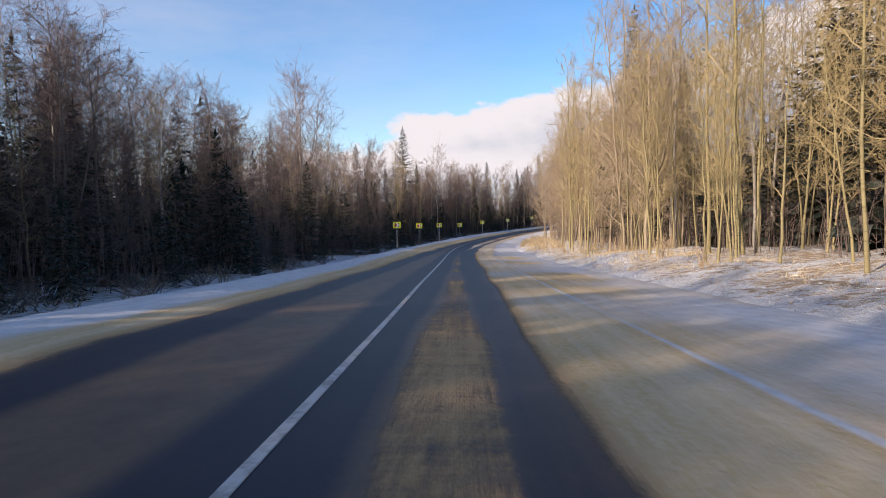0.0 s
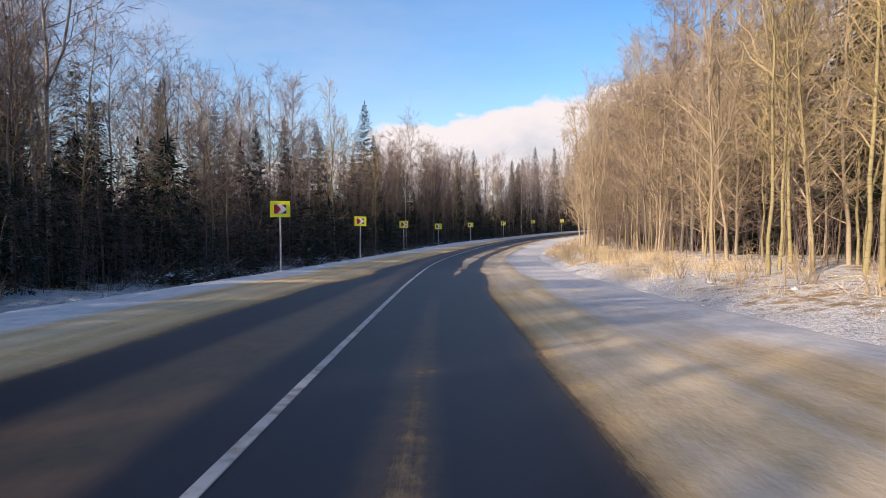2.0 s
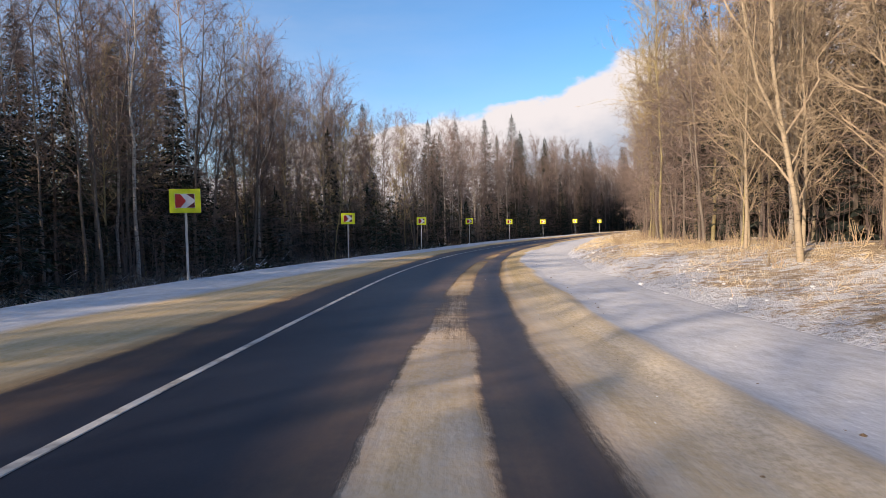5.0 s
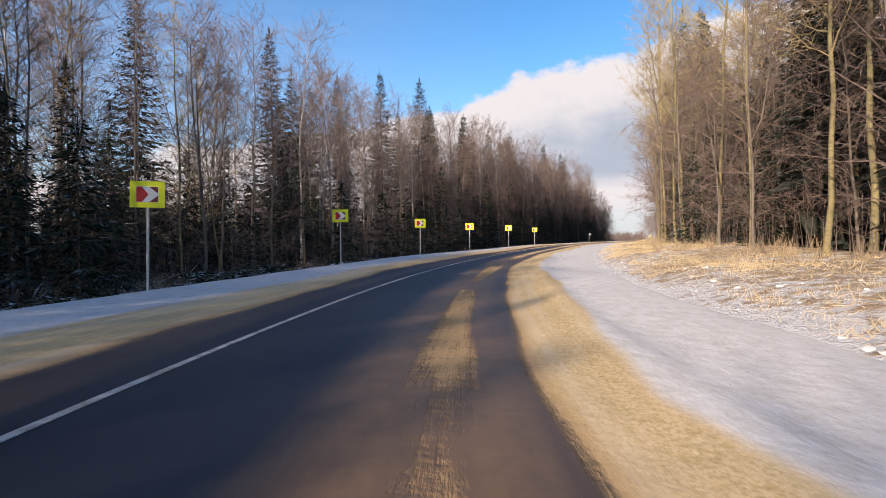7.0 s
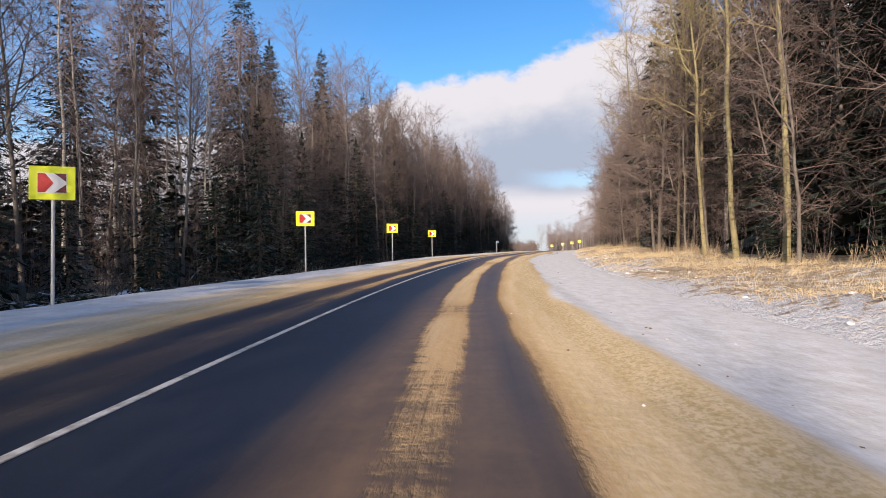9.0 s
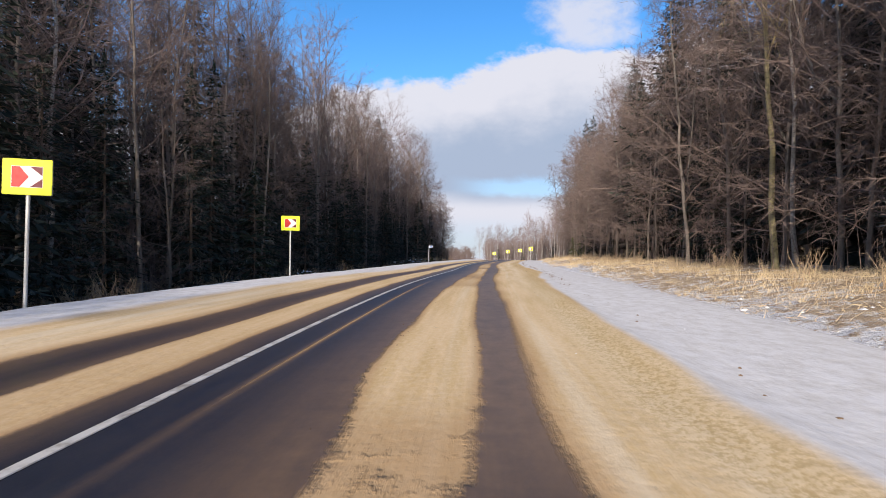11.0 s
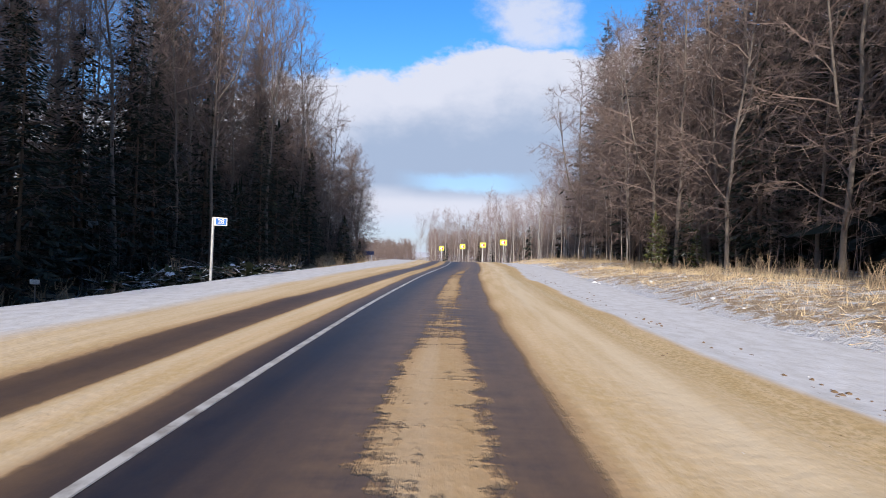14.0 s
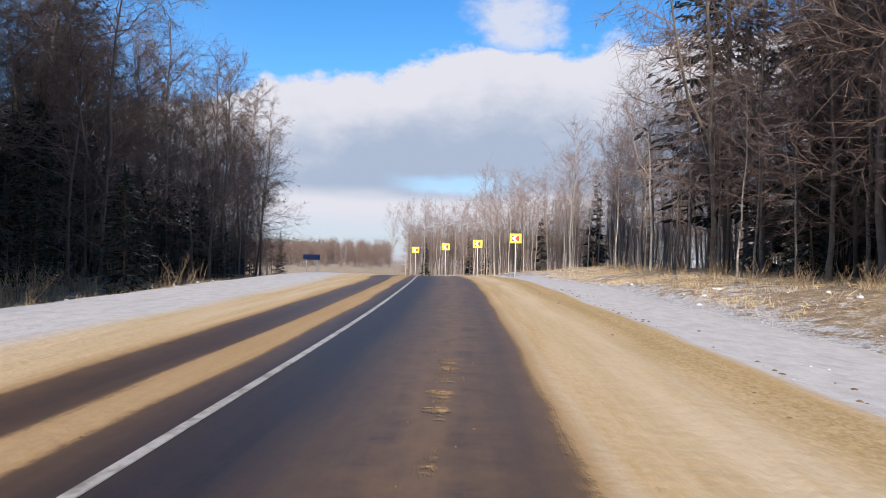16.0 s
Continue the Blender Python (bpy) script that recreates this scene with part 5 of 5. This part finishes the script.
def brush_heap(rng, length, n):
    """Felled branches in a heap, with snow on them."""
    wood, fine = Shape(), Shape()
    aa, bb, ss, ta, tb = [], [], [], [], []
    for i in range(n):
        c = np.array([rng.uniform(-0.5, 0.5) * length, rng.normal(0, 0.55), rng.uniform(0.05, 0.55)])
        g = rng.normal(0.3, 0.7) + (math.pi if rng.random() < 0.4 else 0)
        L = rng.uniform(0.6, 1.6)
        d = np.array([math.cos(g), math.sin(g), rng.normal(0, 0.15)])
        t = np.linspace(-0.5, 0.5, 4)[:, None]
        st = c + d * L * t - np.array([0, 0, 0.5]) * t * t * L
        wood.tube(st, [0.018, 0.016, 0.012, 0.005], 3)
        k = rng.uniform(-0.5, 0.5, (9, 1))
        r0 = c + d * L * k
        dd = d + rng.normal(0, 0.55, (9, 3)) * [1, 1, 0.4]
        aa.append(r0)
        bb.append(r0 + dd * 0.3)
        sd = np.cross(dd, [0.1, 0.1, 1.0])
        ss.append(sd * 0.07)
        ta.append(r0[:4])
        tb.append(r0[:4] + rng.normal(0, 0.25, (4, 3)))
    wood.twigs(np.concatenate(ta), np.concatenate(tb), 0.006)
    fine.blades(np.concatenate(aa), np.concatenate(bb), np.concatenate(ss))
    return wood, fine


def scatter(name, label, category, shapes, mat, places):
    """Copies of some small shapes in one mesh: places are x, y, z, turn, size."""
    v, f, c = [], [], 0
    packs = [(np.concatenate(k.v), np.array([q if len(q) == 4 else (*q, -1) for q in k.f])) for k in shapes]
    for i, (x, y, z, turn, size) in enumerate(places):
        pv, pf = packs[i % len(packs)]
        ca, sa = math.cos(turn) * size, math.sin(turn) * size
        v.append(np.stack([x + ca * pv[:, 0] - sa * pv[:, 1], y + sa * pv[:, 0] + ca * pv[:, 1], z + size * pv[:, 2]], 1))
        f.append(np.where(pf < 0, -1, pf + c))
        c += len(pv)
    faces = [tuple(q) if q[3] >= 0 else tuple(q[:3]) for q in np.concatenate(f).tolist()]
    me = bpy.data.meshes.new(name)
    me.from_pydata(np.concatenate(v).tolist(), [], faces)
    me.materials.append(mat)
    return tagged(new(name, me), label, category, kind="stuff")


def spread(rng, rows):
    out = []
    for s0, s1, o0, o1, count, lo, hi in rows:
        s, o = rng.uniform(s0, s1, count), o0 + (o1 - o0) * rng.random(count)
        x, y, _ = on_road(s, o)
        z = ground_height(x, y)[0]
        out += list(zip(x, y, z, rng.uniform(0, 6.28, count), rng.uniform(lo, hi, count)))
    return out


def verge():
    rng = np.random.default_rng(15)
    bushes = [bush_shape(np.random.default_rng(140 + i), 1.0, 11, 0.5, 6) for i in range(4)]
    for b in bushes:
        b[0].f += [tuple(k + b[0].count for k in q) for q in b[1].f]
        b[0].v += b[1].v
    scatter("verge_shrubs", "leafless brown shrubs and weed stems on the verge", "bush", [b[0] for b in bushes], M_WEED,
            spread(rng, ((55, 105, 8.3, 11.5, 60, 0.6, 1.1), (20, 60, 9.5, 13, 30, 0.6, 1.4), (110, 330, 9, 14, 130, 0.25, 0.7), (110, 330, 10.8, 14, 260, 0.45, 0.95), (200, 320, -8.2, -11.5, 120, 0.5, 1.6), (0, 200, -9.0, -13, 70, 0.4, 1.2))))
    arches = [bush_shape(np.random.default_rng(150 + i), 0.9, 9, 1.5, 7) for i in range(4)]
    for b in arches:
        b[0].f += [tuple(k + b[0].count for k in q) for q in b[1].f]
        b[0].v += b[1].v
    scatter("bent_saplings", "bent leafless saplings with snow lying along their stems", "bush", [b[0] for b in arches], M_TWIG_SNOW,
            spread(rng, ((-20, 60, -10.5, -16, 120, 0.6, 1.5), (60, 200, -9.8, -15.5, 330, 0.6, 1.7), (200, 300, -10, -15, 120, 0.6, 1.4))))
    heaps = [brush_heap(np.random.default_rng(160 + i), 3.2, 46) for i in range(3)]
    places = []
    for s, o, k in ((66, -10.6, 0.9), (70, -10.2, 1.0), (92, -8.6, 1.0), (100, -9.2, 0.9), (126, -8.8, 1.0), (150, -8.9, 0.9), (158, -8.7, 1.0), (163, -8.8, 1.1), (168, -8.6, 1.0), (173, -8.4, 1.2), (179, -8.5, 1.2), (185, -8.4, 1.2), (190, -8.6, 1.1),
                    (196, -8.4, 1.0), (203, -8.8, 1.0), (243, -9.5, 1.1), (247, -8.9, 0.9), (277, -8.8, 1.3), (280, -8.4, 1.5), (283, -8.3, 1.6), (286, -8.6, 1.5), (289, -9.0, 1.2)):
        x, y, _ = on_road(s, o)
        tx, ty = (float(np.interp(s, LINE_S, ALONG[:, k2])) for k2 in range(2))
        places.append((float(x), float(y), height_at(x, y), math.atan2(ty, tx) + float(rng.uniform(-0.25, 0.25)), k))
    scatter("brushwood", "heaps of felled branches lying beside the road", "brushwood", [h[0] for h in heaps], M_GREYBARK, places)
    scatter("felled_boughs", "felled spruce boughs under a dusting of snow", "brushwood", [h[1] for h in heaps], M_BOUGH, places)
    for q, s, o, h in ((0, 250, -9.0, 0.32), ):
        x, y, _ = on_road(s, o)
        sh = Shape()
        sh.tube([(0, 0, -0.2), (0, 0, h)], [0.15, 0.13], 12, tip=False)
        stump = new("tree_stump")
        part("bark", sh.mesh("bark", M_SPRUCEBARK, True), stump)
        bm = bmesh.new()
        bmesh.ops.create_circle(bm, cap_ends=True, radius=0.128, segments=12, matrix=Matrix.Translation((0, 0, h - 0.004)))
        part("cut_face", bm, stump, "fresh orange cut wood", M_CUT)
        stump.matrix_basis = pose(float(x), float(y), height_at(x, y), 0, 0, 20)
        tagged(stump, "low fresh-cut tree stump in the snow", "stump")


def clod_shape(rng, flat):
    sh = Shape()
    bm = bmesh.new()
    bmesh.ops.create_icosphere(bm, subdivisions=1, radius=1.0)
    sh.v = [np.array([v.co[:] for v in bm.verts]) * rng.uniform(0.7, 1.25, (len(bm.verts), 3)) * [1, 1, flat]]
    sh.f = [tuple(v.index for v in f.verts) for f in bm.faces]
    sh.count = len(bm.verts)
    bm.free()
    return sh


def clods():
    rng = np.random.default_rng(17)
    shapes = [clod_shape(rng, 0.7) for _ in range(4)]

    def along_edge(name, label, mat, rows, lift):
        out = []
        for s0, s1, edge, spread_m, count, lo, hi in rows:
            s = rng.uniform(s0, s1, count)
            o = np.interp(s, KNOTS, BANDS[edge]) + rng.normal(0, spread_m, count)
            x, y, z = on_road(s, o)
            z = z + bank(s, o) + lift
            out += list(zip(x, y, z, rng.uniform(0, 6.28, count), rng.uniform(lo, hi, count)))
        scatter(name, label, "clods", shapes, mat, out)

    along_edge("sand_clods", "small dark clods of frozen sand thrown beside the tracks", M_CLOD,
               ((60, 230, "white_r", 0.28, 1500, 0.008, 0.03), (222, 312, "white_r", 0.3, 2200, 0.01, 0.04), (200, 300, "strip_l", 0.10, 120, 0.005, 0.014), (200, 300, "strip_r", 0.08, 140, 0.005, 0.014), (170, 300, "white_l", 0.4, 300, 0.008, 0.02)), 0.04)
    along_edge("snow_crumbs", "crumbs of crusted snow scattered on the shoulder", M_SNOWLUMP,
               ((60, 310, "white_r", 0.5, 260, 0.006, 0.016), ), 0.045)
    out = []
    for s0, s1, o0, o1, count in ((-10, 330, 7.4, 10.5, 800), (-10, 330, -7.2, -9.8, 700)):
        s, o = rng.uniform(s0, s1, count), o0 + (o1 - o0) * rng.random(count)
        x, y, _ = on_road(s, o)
        z = ground_height(x, y)[0]
        out += list(zip(x, y, z + 0.01, rng.uniform(0, 6.28, count), 0.025 + 0.075 * rng.random(count) ** 3))
    scatter("snow_lumps", "rough lumps of ploughed snow along the verge", "snow", [clod_shape(rng, 0.55) for _ in range(4)], M_SNOWLUMP, out)


grass_field()
straw_litter()
verge()
clods()
